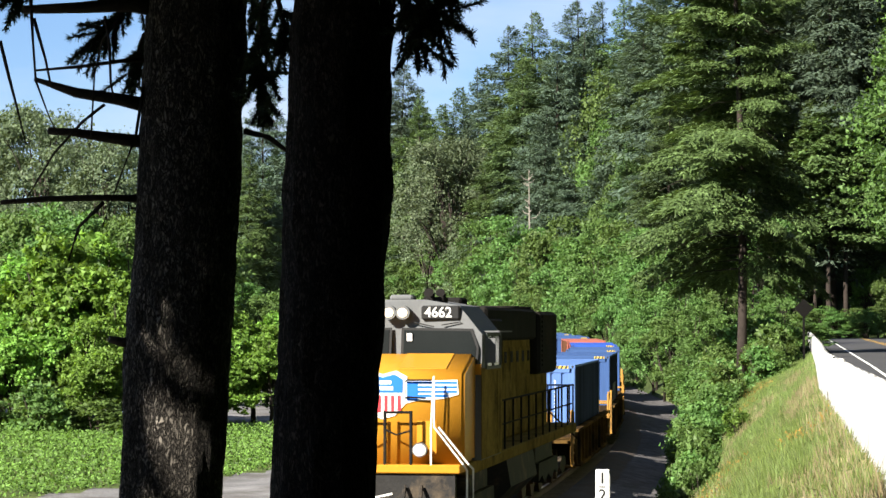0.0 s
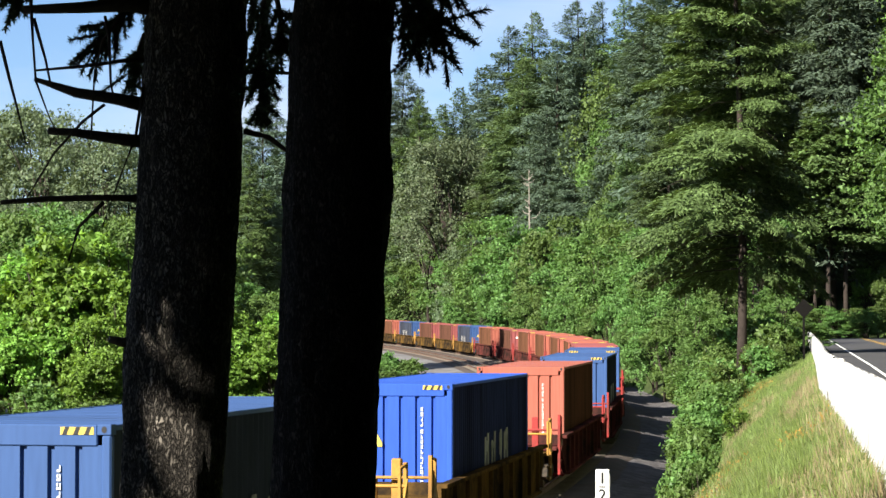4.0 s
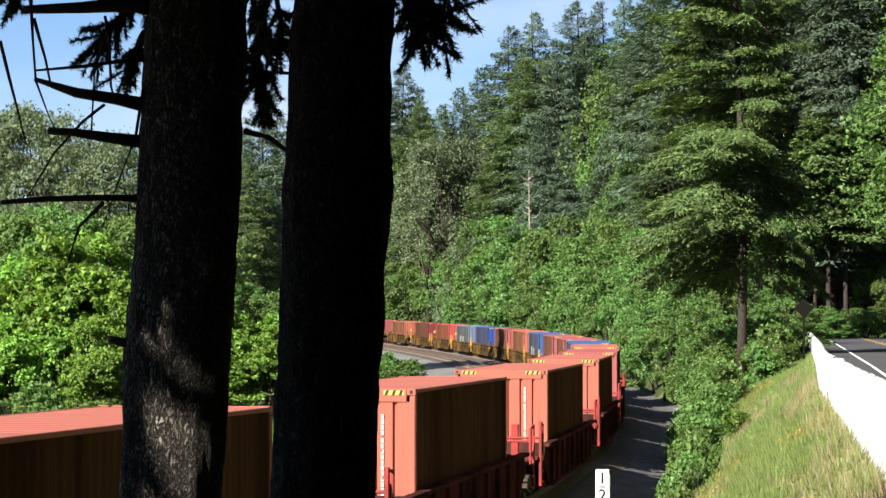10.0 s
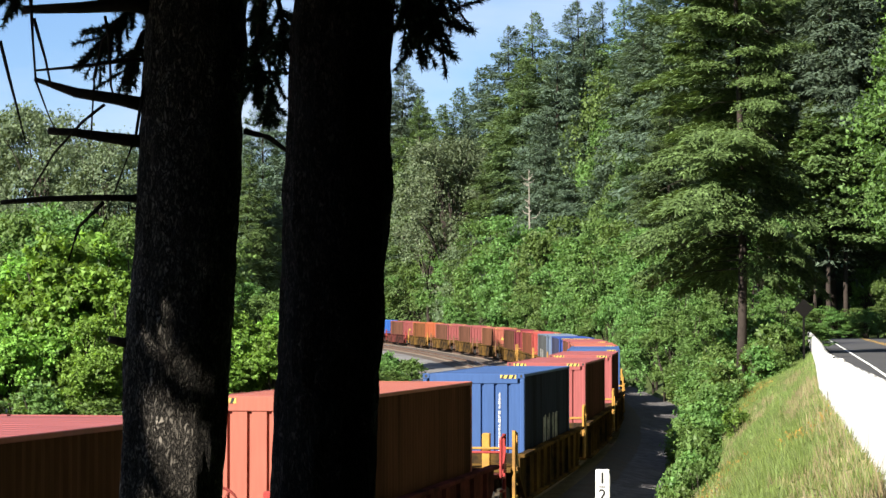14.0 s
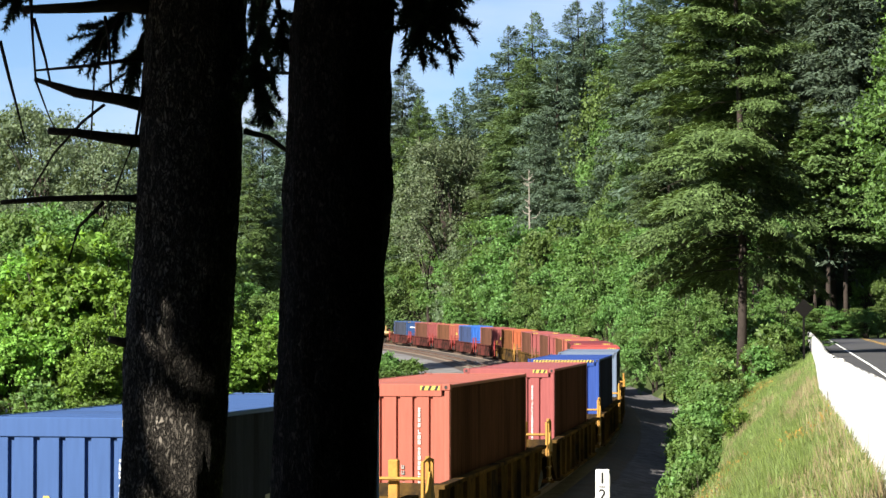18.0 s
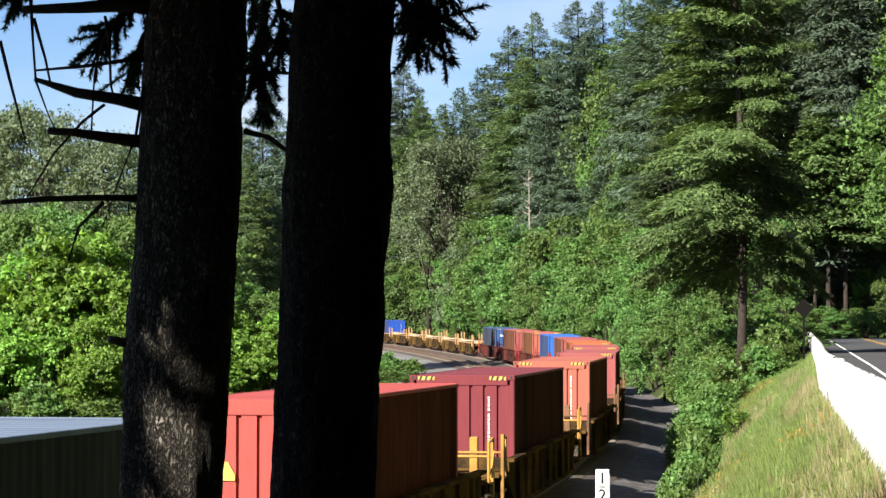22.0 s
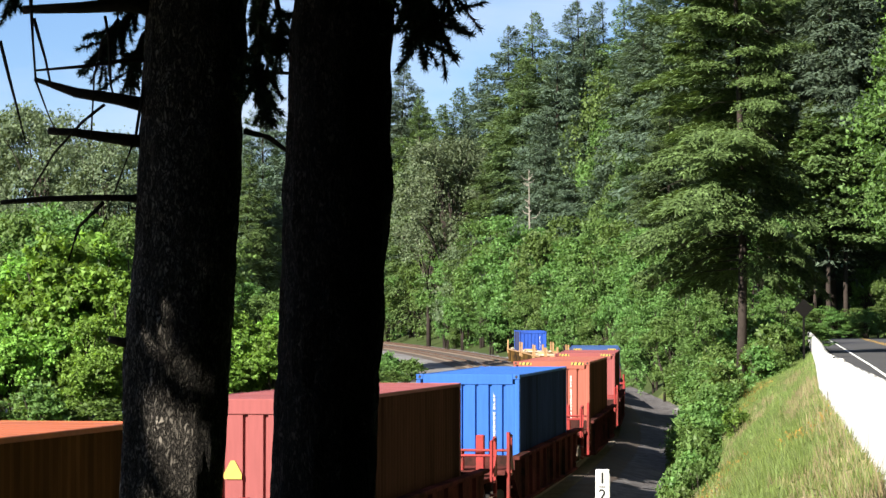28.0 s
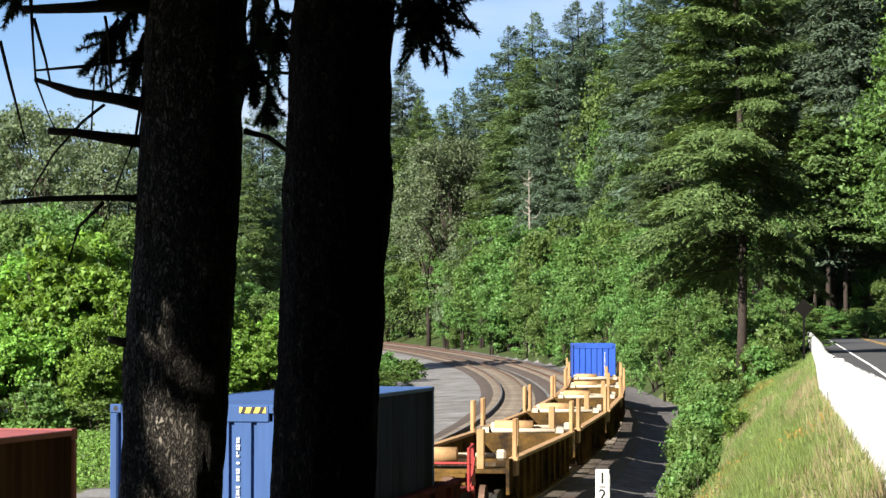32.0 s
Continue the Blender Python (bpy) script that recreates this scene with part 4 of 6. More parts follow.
        tube(bm, [(lean(4.4) + 0.03, sy * 0.3, 4.42), (lean(4.36) + 0.04, sy * 0.7, 4.33)], 0.012, 5)
        tube(bm, [(lean(4.4) + 0.03, sy * 1.2, 4.42), (lean(4.36) + 0.04, sy * 0.85, 4.36)], 0.012, 5)
        part("wiper", bm, M_GASKET, c)
        # side windows and mirror frame
        for x0, x1 in ((F - 3.0, F - 2.1), (F - 4.2, F - 3.15)):
            a, b = sorted((sy * 1.595, sy * 1.62))
            w = part("side_window", boxes(((x0, a, 3.55), (x1, b, 4.16)), bevel=0.006), M_GLASS, c)
            a, b = sorted((sy * 1.602, sy * 1.64))
            part("window_frame", boxes(((x0 - 0.06, a, 3.49), (x0, b, 4.2)), ((x1, a, 3.49), (x1 + 0.06, b, 4.2)), ((x0, a, 4.16), (x1, b, 4.2)), ((x0, a, 3.49), (x1, b, 3.55))), M_LOCO_G, w)
        a, b = sorted((sy * 1.57, sy * 1.80))
        part("mirror", boxes(((F - 2.06, a, 3.62), (F - 2.02, b, 4.1)), bevel=0.008), M_LOCO_G, c)
        a, b = sorted((sy * 1.55, sy * 1.86))
        part("sun_shade", boxes(((F - 4.2, a, 4.22), (F - 2.1, b, 4.25))), M_LOCO_G, c)
        # number boards
        yb = sy * 0.82
        x1 = lean(4.6) + 0.08
        bm = boxes(((x1 - 0.2, yb - 0.36, 4.46), (x1, yb + 0.36, 4.74)), bevel=0.03)
        nb = part("number_board", bm, M_GASKET, c, "black number board with white numerals")
        text_mesh("road_number", "4662", 0.27, M_WHITE, nb, Matrix.Translation((x1 + 0.004, yb, 4.60)) @ FACE)
        bm = bmesh.new()
        disc(bm, (lean(4.6) + 0.12, sy * 0.13, 4.60), (1, 0, 0), 0.135, 0.22, 18)
        hl = part("headlight", smooth_bm(bm), M_LOCO_G, c)
        bm = bmesh.new()
        disc(bm, (lean(4.6) + 0.235, sy * 0.13, 4.60), (1, 0, 0), 0.09, 0.02, 18)
        part("headlight_lens", bm, M_LAMP, hl, "lit headlight lens")
    bm = boxes(((lean(4.0), 0.20, 4.05), (lean(4.0) + 0.03, 0.30, 4.2)))
    part("cab_placard", bm, M_WHITE, c, "small white card behind the windshield")
    # roof fittings
    bm = bmesh.new()
    for i, (x0, y0) in enumerate(((F - 2.2, 0.55), (F - 2.5, 0.72), (F - 2.75, 0.45))):
        tube(bm, [(x0 - 0.3, y0, 4.95), (x0 + 0.1, y0, 4.97), (x0 + 0.22, y0, 5.0)], [0.04, 0.04, 0.09], 8)
    box(bm, (F - 2.8, 0.4, 4.8), (F - 2.2, 0.8, 4.92), 0.02)
    part("air_horn", bm, M_LOCO_K, c)
    part("antenna_dome", boxes(((F - 3.4, -0.35, 4.85), (F - 2.9, 0.1, 4.97)), bevel=0.04), M_LOCO_G, c)
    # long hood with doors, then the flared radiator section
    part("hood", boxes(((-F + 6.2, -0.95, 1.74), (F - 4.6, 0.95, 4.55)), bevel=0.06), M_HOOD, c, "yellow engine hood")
    part("hood_roof", boxes(((-F + 6.2, -0.90, 4.55), (F - 4.6, 0.90, 4.72)), bevel=0.05), M_LOCO_K, c, "sooty hood roof")
    for sy in (-1, 1):
        a, b = sorted((sy * 0.95, sy * 1.3))
        part("blower_duct", boxes(((F - 7.4, a, 3.5), (F - 4.7, b, 4.5)), bevel=0.05), M_LOCO_K, c)
    for i in range(15):
        x0 = -F + 6.4 + i * 0.72
        for sy in (-1, 1):
            a, b = sorted((sy * 0.952, sy * 0.975))
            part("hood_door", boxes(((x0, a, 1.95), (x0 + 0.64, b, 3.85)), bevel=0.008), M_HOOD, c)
    part("brake_housing", boxes(((-F + 6.2, -1.1, 4.02), (F - 6.4, 1.1, 4.76)), bevel=0.06), M_LOCO_K, c, "sooty black housing over the engine hood")
    for i in range(9):
        for sy in (-1, 1):
            bm = bmesh.new()
            for k in range(3):
                x0 = -F + 6.6 + i * 1.15 + k * 0.17
                a, b = sorted((sy * 0.974, sy * 0.986))
                box(bm, (x0, a, 3.50), (x0 + 0.07, b, 3.76))
            part("hood_louver", bm, M_GASKET, c, "dark upright slots")["kind"] = "stuff"
    for sy in (-1, 1):
        a, b = sorted((sy * 1.613, sy * 1.632))
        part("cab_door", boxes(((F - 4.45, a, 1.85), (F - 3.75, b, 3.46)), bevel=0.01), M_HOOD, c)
        part("battery_box", boxes(((F - 5.9, min(sy * 0.95, sy * 1.45), 1.76), (F - 4.7, max(sy * 0.95, sy * 1.45), 2.75)), bevel=0.04), M_HOOD, c, "yellow equipment box behind the cab, in the shade-darkened hood colour")
        bm = bmesh.new()
        tube(bm, [(F - 6.4, sy * 1.0, 2.0), (F - 6.4, sy * 1.06, 3.3), (F - 5.5, sy * 1.06, 3.3), (F - 5.5, sy * 1.0, 2.0)], 0.022, 6)
        part("hood_ladder_rail", bm, M_LOCO_K, c)
    part("radiator_section", boxes(((-F + 2.2, -1.2, 3.15), (-F + 6.2, 1.2, 4.72)), bevel=0.08), M_LOCO_K, c, "sooty flared radiator housing")
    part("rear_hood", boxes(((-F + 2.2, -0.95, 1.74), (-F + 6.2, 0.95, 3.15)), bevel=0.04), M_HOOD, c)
    for sy in (-1, 1):
        bm = bmesh.new()
        for i in range(11):
            z = 3.35 + i * 0.12
            a, b = sorted((sy * 1.202, sy * 1.23))
            box(bm, (-F + 2.5, a, z), (-F + 5.9, b, z + 0.06))
        part("radiator_grille", bm, M_LOCO_K, c)
    for x0 in (-F + 2.9, -F + 4.2, -F + 5.5):
        bm = bmesh.new()
        disc(bm, (x0, 0, 4.80), (0, 0, 1), 0.62, 0.12, 20)
        part("fan_cowl", smooth_bm(bm), M_LOCO_K, c)
    bm = bmesh.new()
    box(bm, (1.6, -0.3, 4.7), (2.6, 0.3, 4.98), 0.05)
    part("exhaust_stack", bm, M_LOCO_K, c)
    # walkway rails
    for sy in (-1, 1):
        bm = bmesh.new()
        for i in range(12):
            x0 = -F + 0.8 + i * 1.5
            tube(bm, [(x0, sy * 1.48, 1.74), (x0, sy * 1.48, 2.78)], 0.022, 6)
        tube(bm, [(-F + 0.8, sy * 1.48, 2.78), (F - 4.9, sy * 1.48, 2.78)], 0.022, 6)
        tube(bm, [(-F + 0.8, sy * 1.48, 2.28), (F - 4.9, sy * 1.48, 2.28)], 0.018, 6)
        part("walkway_rail", bm, M_LOCO_K, c)
        bm = bmesh.new()
        for i in range(5):
            tube(bm, [(-F + 0.1, sy * (0.2 + 0.28 * i), 1.6), (-F + 0.1, sy * (0.2 + 0.28 * i), 2.75)], 0.022, 6)
        tube(bm, [(-F + 0.1, sy * 0.2, 2.75), (-F + 0.1, sy * 1.45, 2.75)], 0.022, 6)
        tube(bm, [(-F + 0.1, sy * 0.2, 2.6), (-F - 0.1, sy * 1.5, 1.3)], 0.022, 6)
        part("rear_rail", bm, M_LOCO_K, c)
    # trucks and tank
    bm = bmesh.new()
    prism(bm, [(-1.25, 1.45), (-1.35, 0.8), (-0.9, 0.32), (0.9, 0.32), (1.35, 0.8), (1.25, 1.45)], -2.6, 2.6, "x")
    part("fuel_tank", bm, M_BLACK, c, "black fuel tank")
    for x0 in (-6.6, 6.6):
        bm = bmesh.new()
        for sy in (-1, 1):
            prism(bm, [(x0 - 2.3, 0.5), (x0 - 2.2, 0.95), (x0 + 2.2, 0.95), (x0 + 2.3, 0.5), (x0 + 1.4, 0.62), (x0 + 0.9, 0.4), (x0, 0.6), (x0 - 0.9, 0.4), (x0 - 1.4, 0.62)], sy * 1.12 - 0.09, sy * 1.12 + 0.09)
        box(bm, (x0 - 2.0, -1.1, 0.9), (x0 + 2.0, 1.1, 1.35), 0.03)
        tk = part("truck_frame", bm, M_BLACK, c)
        for dx in (-1.85, 0, 1.85):
            bm = bmesh.new()
            wheelset(bm, x0 + dx, 0.53)
            part("wheelset", bm, M_RAIL, tk)
    part("rear_coupler", boxes(((-F - 0.6, -0.15, 0.75), (-F + 0.35, 0.15, 1.05)), bevel=0.04), M_RAIL, c)
    return c


loco = make_locomotive()
for ob in loco.children_recursive:      # widened a little to fit the camera's view
    ob.data.transform(Matrix.Diagonal((1, 1.05, 1, 1)))
MOVING.append((loco, 29.35, 6.6, Matrix.Identity(4)))

FLOOR_Z = 0.325   # container floor over the rail head
CONSIST = [  # way of the leading end, paint, car paint, hazard band, placard, side mark
    (45.4, "pale_blue", "yellow", "one", True, False), (66.8, "blue", "yellow", "one", True, True), (87.3, "blue", "yellow", "one", True, True),
    (109.1, "bright_blue", "yellow", "one", True, True), (131.0, "salmon", "red", "", True, False), (153.7, "blue", "red", "one", True, True),
    (174.9, "blue", "red", "corners", False, True), (195.6, "rose", "red", "one", False, False), (216.6, "salmon", "red", "corners", False, False),
    (239.4, "salmon", "red", "corners", True, False), (260.5, "salmon", "red", "corners", True, False), (281.6, "salmon", "red", "corners", True, False),
    (302.2, "rose", "red", "corners", False, False), (323.5, "salmon", "red", "corners", False, False), (344.6, "blue", "yellow", "one", True, True),
    (363.5, "rose", "yellow", "corners", False, False), (383.1, "rose", "yellow", "corners", False, False), (403.1, "blue", "yellow", "one", True, True),
    (422.4, "salmon", "yellow", "one", False, False), (441.6, "rose", "yellow", "one", False, False), (461.0, "navy", "yellow", "full", False, False),
    (480.6, "grey", "yellow", "", False, True), (500.8, "red", "yellow", "one", True, False), (521.8, "maroon", "yellow", "corners", True, False),
    (544.8, "salmon", "brown", "corners", True, False), (568.2, "rose", "brown", "one", False, False), (591.2, "rose", "brown", "corners", False, False),
    (613.8, "orange", "yellow", "one", False, False), (635.6, "rose", "red", "", True, False), (657.2, "clear_blue", "red", "", False, False),
    (679.2, "salmon", "red", "corners", True, False), (701.2, "rose", "red", "corners", False, False), (722.0, "blue", "red", "corners", False, False)]
WORDS = {"clear_blue": "clear blue", "pale_blue": "pale blue", "bright_blue": "bright blue", "navy": "dark blue", "salmon": "faded salmon-red", "rose": "dusty rose-red", "red": "bright red",
         "maroon": "dark maroon", "orange": "orange", "blue": "mid-blue", "grey": "blue-grey"}

car_models, box_models = {}, {}
PARK = pose(0, 0, 0)


def get_copy(store, key, build):
    if key not in store:
        store[key] = build()
        return store[key]
    return copy_thing(store[key], PARK)


for i, (s0, paint, cp, stripes, placard, mark) in enumerate(CONSIST):
    mid = s0 + 6.1
    car = get_copy(car_models, cp, lambda: make_well_car(cp, 19.6, 14.6, "%s steel well car carrying one container" % {"yellow": "weathered yellow", "red": "faded red", "brown": "rusty brown"}[cp], "rails"))
    MOVING.append((car, mid, 8.0, Matrix.Identity(4)))
    key = (paint, stripes, placard, mark, i == 12 or i == 32)
    cont = get_copy(box_models, key, lambda: make_container(
        paint, "%s corrugated steel container riding in a %s well car" % (WORDS[paint], cp), stripes=stripes, placard=placard, side_mark=mark, front_mark="blocks" if i in (12, 32) else "", seed=i))
    MOVING.append((cont, mid, 8.0, Matrix.Translation((0, 0, FLOOR_Z))))

# empty yellow cars at the end, the last with a short blue container
for i in range(6):
    mid = 743.5 + 8.0 + i * 16.5
    car = get_copy(car_models, "posts", lambda: make_well_car("yellow", 15.6, 12.6, "weathered yellow well car with guide posts, empty", "posts"))
    MOVING.append((car, mid, 6.5, Matrix.Identity(4)))
short = make_container("bright_blue", "short bright blue container at the tail of the train", length=6.058, stripes="", placard=False, seed=50)
MOVING.append((short, 743.5 + 8.0 + 5 * 16.5 - 1.5, 6.5, Matrix.Translation((0, 0, FLOOR_Z))))


# ---- vegetation ----
def sight(a, b, d):
    """The place at distance d that lies a to the right and b above eye level, in 4549ths of the distance, one camera
    pixel each.
    """
    return Vector((a * d / 4549, d, EYE + b * d / 4549))


def leaf_quads(c, along, normal, length, width, fold=0.15):
    """Lozenge leaves: arrays of places, directions, normals, lengths and widths."""
    along = along / np.maximum(np.linalg.norm(along, axis=1, keepdims=True), 1e-6)
    side = np.cross(normal, along)
    side /= np.maximum(np.linalg.norm(side, axis=1, keepdims=True), 1e-6)
    up = np.cross(along, side)
    L, Wd = length[:, None], width[:, None]
    v = np.stack([c, c + along * L * 0.55 + side * Wd * 0.5 + up * Wd * fold, c + along * L - up * L * 0.12, c + along * L * 0.45 - side * Wd * 0.5 + up * Wd * fold], 1)
    return v.reshape(-1, 3), np.arange(len(c) * 4).reshape(-1, 4)


def leaf_tris(c, along, normal, length, width):
    """Slim pointed sprays, one triangle each."""
    along = unit(along)
    side = unit(np.cross(normal, along)) * (width * 0.5)[:, None]
    v = np.stack([c - side, c + side, c + along * length[:, None]], 1)
    return v.reshape(-1, 3), np.arange(len(c) * 3).reshape(-1, 3)


def unit(a):
    return a / np.maximum(np.linalg.norm(a, axis=-1, keepdims=True), 1e-6)


def conifer_arrays(h, r, base, seed, boughs, spray, per_m, taper=0.85, droop=0.35, slim=0.4, cone=False, full=2.0, low=1.0):
    """Needle sprays on arched, drooping fan-shaped boughs that stand in tiers up the stem."""
    g = np.random.default_rng(seed)
    tiers = max(4, boughs // 6)
    t = (np.repeat(np.arange(tiers), 6)[:boughs] + g.uniform(-0.22, 0.22, min(boughs, tiers * 6))) / tiers
    boughs = len(t)
    t = np.clip(t, 0, 0.99) ** 0.95
    az = g.random(boughs) * 2 * np.pi
    shape = np.clip((1 - t) * full, 0, 1) ** taper if cone else (1 - t) ** taper
    ln = r * shape * g.uniform(0.55, 1.15, boughs) * np.clip(t * 7 + 0.6, 0, 1) + 0.25
    ln *= 1 + 0.16 * np.sin(az * 3 + seed) + 0.12 * np.sin(az * 2 - t * 9 + seed)
    z0 = base + (h - base) * t
    cnt = ((ln ** 1.35 * per_m + 22 * np.clip(t * 2 - 0.6, 0, 1)) * (low + (1 - low) * np.clip(t * 2, 0, 1))).astype(int) + 6
    b = np.repeat(np.arange(boughs), cnt)
    n = len(b)
    L = ln[b]
    k = 0.10 + 0.90 * g.random(n) ** 0.8                       # way out along the limb
    side = np.where(g.random(n) < 0.5, 1.0, -1.0)
    w = L * np.clip(0.06 + 0.62 * (1 - k) * np.clip(k * 3.0, 0, 1), 0, 0.36) * g.uniform(0.6, 1.1, n)
    q = g.random(n) ** 0.7                                     # way out along the twig
    d = np.stack([np.cos(az[b]), np.sin(az[b]), np.zeros(n)], -1)
    sd = np.stack([-d[:, 1], d[:, 0], d[:, 2]], -1)
    run = L * k + w * q * 0.55
    kk = run / L
    rise = L * ((0.42 * t[b] - 0.02) * kk - droop * kk ** 2 * (1 - 0.75 * t[b])) - 0.34 * w * q ** 2
    c = d * run[:, None] + sd * (side * w * q * 0.85)[:, None]
    c[:, 2] = z0[b] + rise + g.normal(0, 0.22, n) * spray - abs(g.normal(0, 0.35, n)) * spray
    al = d * 0.75 + sd * (side * (0.25 + 0.7 * q))[:, None] + g.normal(0, 0.28, (n, 3))
    al[:, 2] += -0.12 - 0.45 * kk * (1 - t[b])
    nm = np.stack([np.zeros(n), np.zeros(n), np.ones(n)], -1) + d * 0.35 + sd * (side * 0.3 * q)[:, None] + g.normal(0, 0.32, (n, 3))
    size = spray * g.uniform(0.6, 1.4, n) * np.clip(0.42 + L / r, 0.55, 1)
    return leaf_tris(c, al, unit(nm), size, size * slim * g.uniform(0.7, 1.3, n))


def trunk_bm(h, r, seed, sides=10, lean=0.0, rows=10):
    g = random.Random(seed)
    pts, rad = [], []
    for i in range(rows + 1):
        t = i / rows
        pts.append((lean * h * t + 0.015 * h * math.sin(t * 4 + seed) * t, 0.012 * h * math.sin(t * 3 + seed * 2) * t, h * t))
        rad.append(r * (1 - t * 0.93) * (1.25 if i == 0 else 1) + 0.01)
    return tube(bmesh.new(), pts, rad, sides)


def make_conifer(name, h, r, base, seed, boughs, spray, per_m, material, label, trunk_r, droop=0.35, taper=0.85, slim=0.4, cone=False, full=2.0, low=1.0):
    tree = tagged(new(name), label, "conifer tree", "conifers on the hill")
    part("trunk", smooth_bm(trunk_bm(h, trunk_r, seed)), M_BARK2, tree, "straight brown trunk")
    bm = bmesh.new()
    g = random.Random(seed)
    for i in range(int(min(boughs * 0.25, 60))):
        t = g.random() ** 1.3 * 0.85
        a, ln = g.uniform(0, 6.28), r * (1 - t) ** taper * 0.8
        z = base * 0.9 + (h - base) * t
        tube(bm, [(0, 0, z), (math.cos(a) * ln * 0.5, math.sin(a) * ln * 0.5, z - 0.05 * ln), (math.cos(a) * ln, math.sin(a) * ln, z - droop * ln)], [0.05 * trunk_r / 0.3, 0.03 * trunk_r / 0.3, 0.01], 3, False)
    part("branching", bm, M_BARK2, tree)["kind"] = "stuff"
    v, q = conifer_arrays(h, r, base, seed, boughs, spray, per_m, taper, droop, slim, cone, full, low)
    quad_mesh("crown", v, q, material, tree)
    return tree


def broadleaf_arrays(h, r, base, seed, clumps, per, leaf, blob=0.75, tris=False, loose=1.0):
    """Leaf tufts on the outer side of rounded lobes, with dark gaps between the lobes."""
    g = np.random.default_rng(seed)
    lobes = max(5, int(clumps ** 0.5 * 1.35))
    u = unit(g.normal(size=(lobes, 3)) + np.array([0, 0, 0.25]))
    hz = (h - base) / 2
    mid = np.array([0, 0, base + hz])
    reach = g.uniform(0.45, 0.86, lobes)[:, None] * np.array([r, r, hz]) * g.uniform(0.85, 1.1, lobes)[:, None]
    c = u * reach + mid
    c[:, :2] *= (1.08 - 0.5 * np.clip((c[:, 2:3] - base) / (h - base), 0, 1) ** 2)
    R = 0.40 * min(r, hz) * g.uniform(0.65, 1.3, lobes)
    b = np.repeat(np.arange(lobes), max(1, clumps // lobes))
    v = unit(g.normal(size=(len(b), 3)) + u[b] * 0.8 + np.array([0, 0, 0.45]))
    p = c[b] + v * (R[b] * g.uniform(0.55, 1.12, len(b)))[:, None] * np.array([1, 1, 0.8])
    k = np.repeat(np.arange(len(b)), per)
    n = len(k)
    sz = (blob * g.uniform(0.5, 1.3, len(b)))[k]
    q = p[k] + g.normal(size=(n, 3)) * sz[:, None] * np.array([0.5, 0.5, 0.30])
    nm = unit(v[k] * 0.75 + np.array([0, 0, 0.55]) + g.normal(size=(n, 3)) * 0.42 * loose)
    al = unit(g.normal(size=(n, 3)) + v[k] * 0.6 + np.array([0, 0, -0.4]))
    size = leaf * g.uniform(0.6, 1.4, n)
    wide = size * g.uniform(0.7, 1.0, n)
    return (leaf_tris(q, al, nm, size * 1.1, wide * 1.2) if tris else leaf_quads(q, al, nm, size, wide, 0.12)), p


def make_broadleaf(name, h, r, base, seed, clumps, per, leaf, material, label, category="tree", group="broadleaf trees", blob=0.75, trunk_r=0.14, bark=None, stems=1, tris=False):
    tree = tagged(new(name), label, category, group)
    (v, q), c = broadleaf_arrays(h, r, base, seed, clumps, per, leaf, blob=blob, tris=tris)
    bm = bmesh.new()
    g = random.Random(seed)
    for s in range(stems):
        ox, oy = (g.uniform(-0.25, 0.25) * r * (stems > 1) for _ in range(2))
        tube(bm, [(ox, oy, -0.3), (ox * 1.1 + 0.05, oy, h * 0.2), (ox * 1.6 - 0.04 * h, oy * 1.4, h * 0.5), (ox * 2, oy * 2, h * 0.82)], [trunk_r * 1.25, trunk_r, trunk_r * 0.6, 0.02], 7)
    part("trunk", smooth_bm(bm), bark or M_BARK2, tree, "forking stem")
    bm = bmesh.new()
    for i in range(0, len(c), max(1, len(c) // (20 if h > 4 else 8))):
        p = Vector(c[i])
        root = Vector((0, 0, max(0.12 * h, p.z * 0.55)))
        tube(bm, [root, root.lerp(p, 0.55) + Vector((0, 0, 0.06 * h)), p], [trunk_r * 0.45, trunk_r * 0.25, 0.012], 4, False)
    part("branching", bm, bark or M_BARK2, tree)["kind"] = "stuff"
    quad_mesh("crown", v, q, material, tree)
    return tree


def plant(model, spots):
    """Sets the model at the first spot and copies of it at the rest: (x, y, scale, height scale, turn)."""
    for i, (x, y, s, hs, rz) in enumerate(spots):
        m = Matrix.Translation((x, y, gz(x, y) - 0.1)) @ Euler((0, 0, rz)).to_matrix().to_4x4() @ Matrix.Diagonal((s, s, hs, 1))
        if i == 0:
            model.matrix_basis = m
        else:
            cp = copy_thing(model, Matrix.Identity(4))
            cp.matrix_basis = m


def by_top(a, top, d, model_h):
    """A spot by bearing, the height of its top over eye level (both in camera pixels, 4549ths) and distance."""
    x, y = a * d / 4549, d
    z = gz(x, y)
    return x, y, (EYE + top * d / 4549 - z + 0.1) / model_h


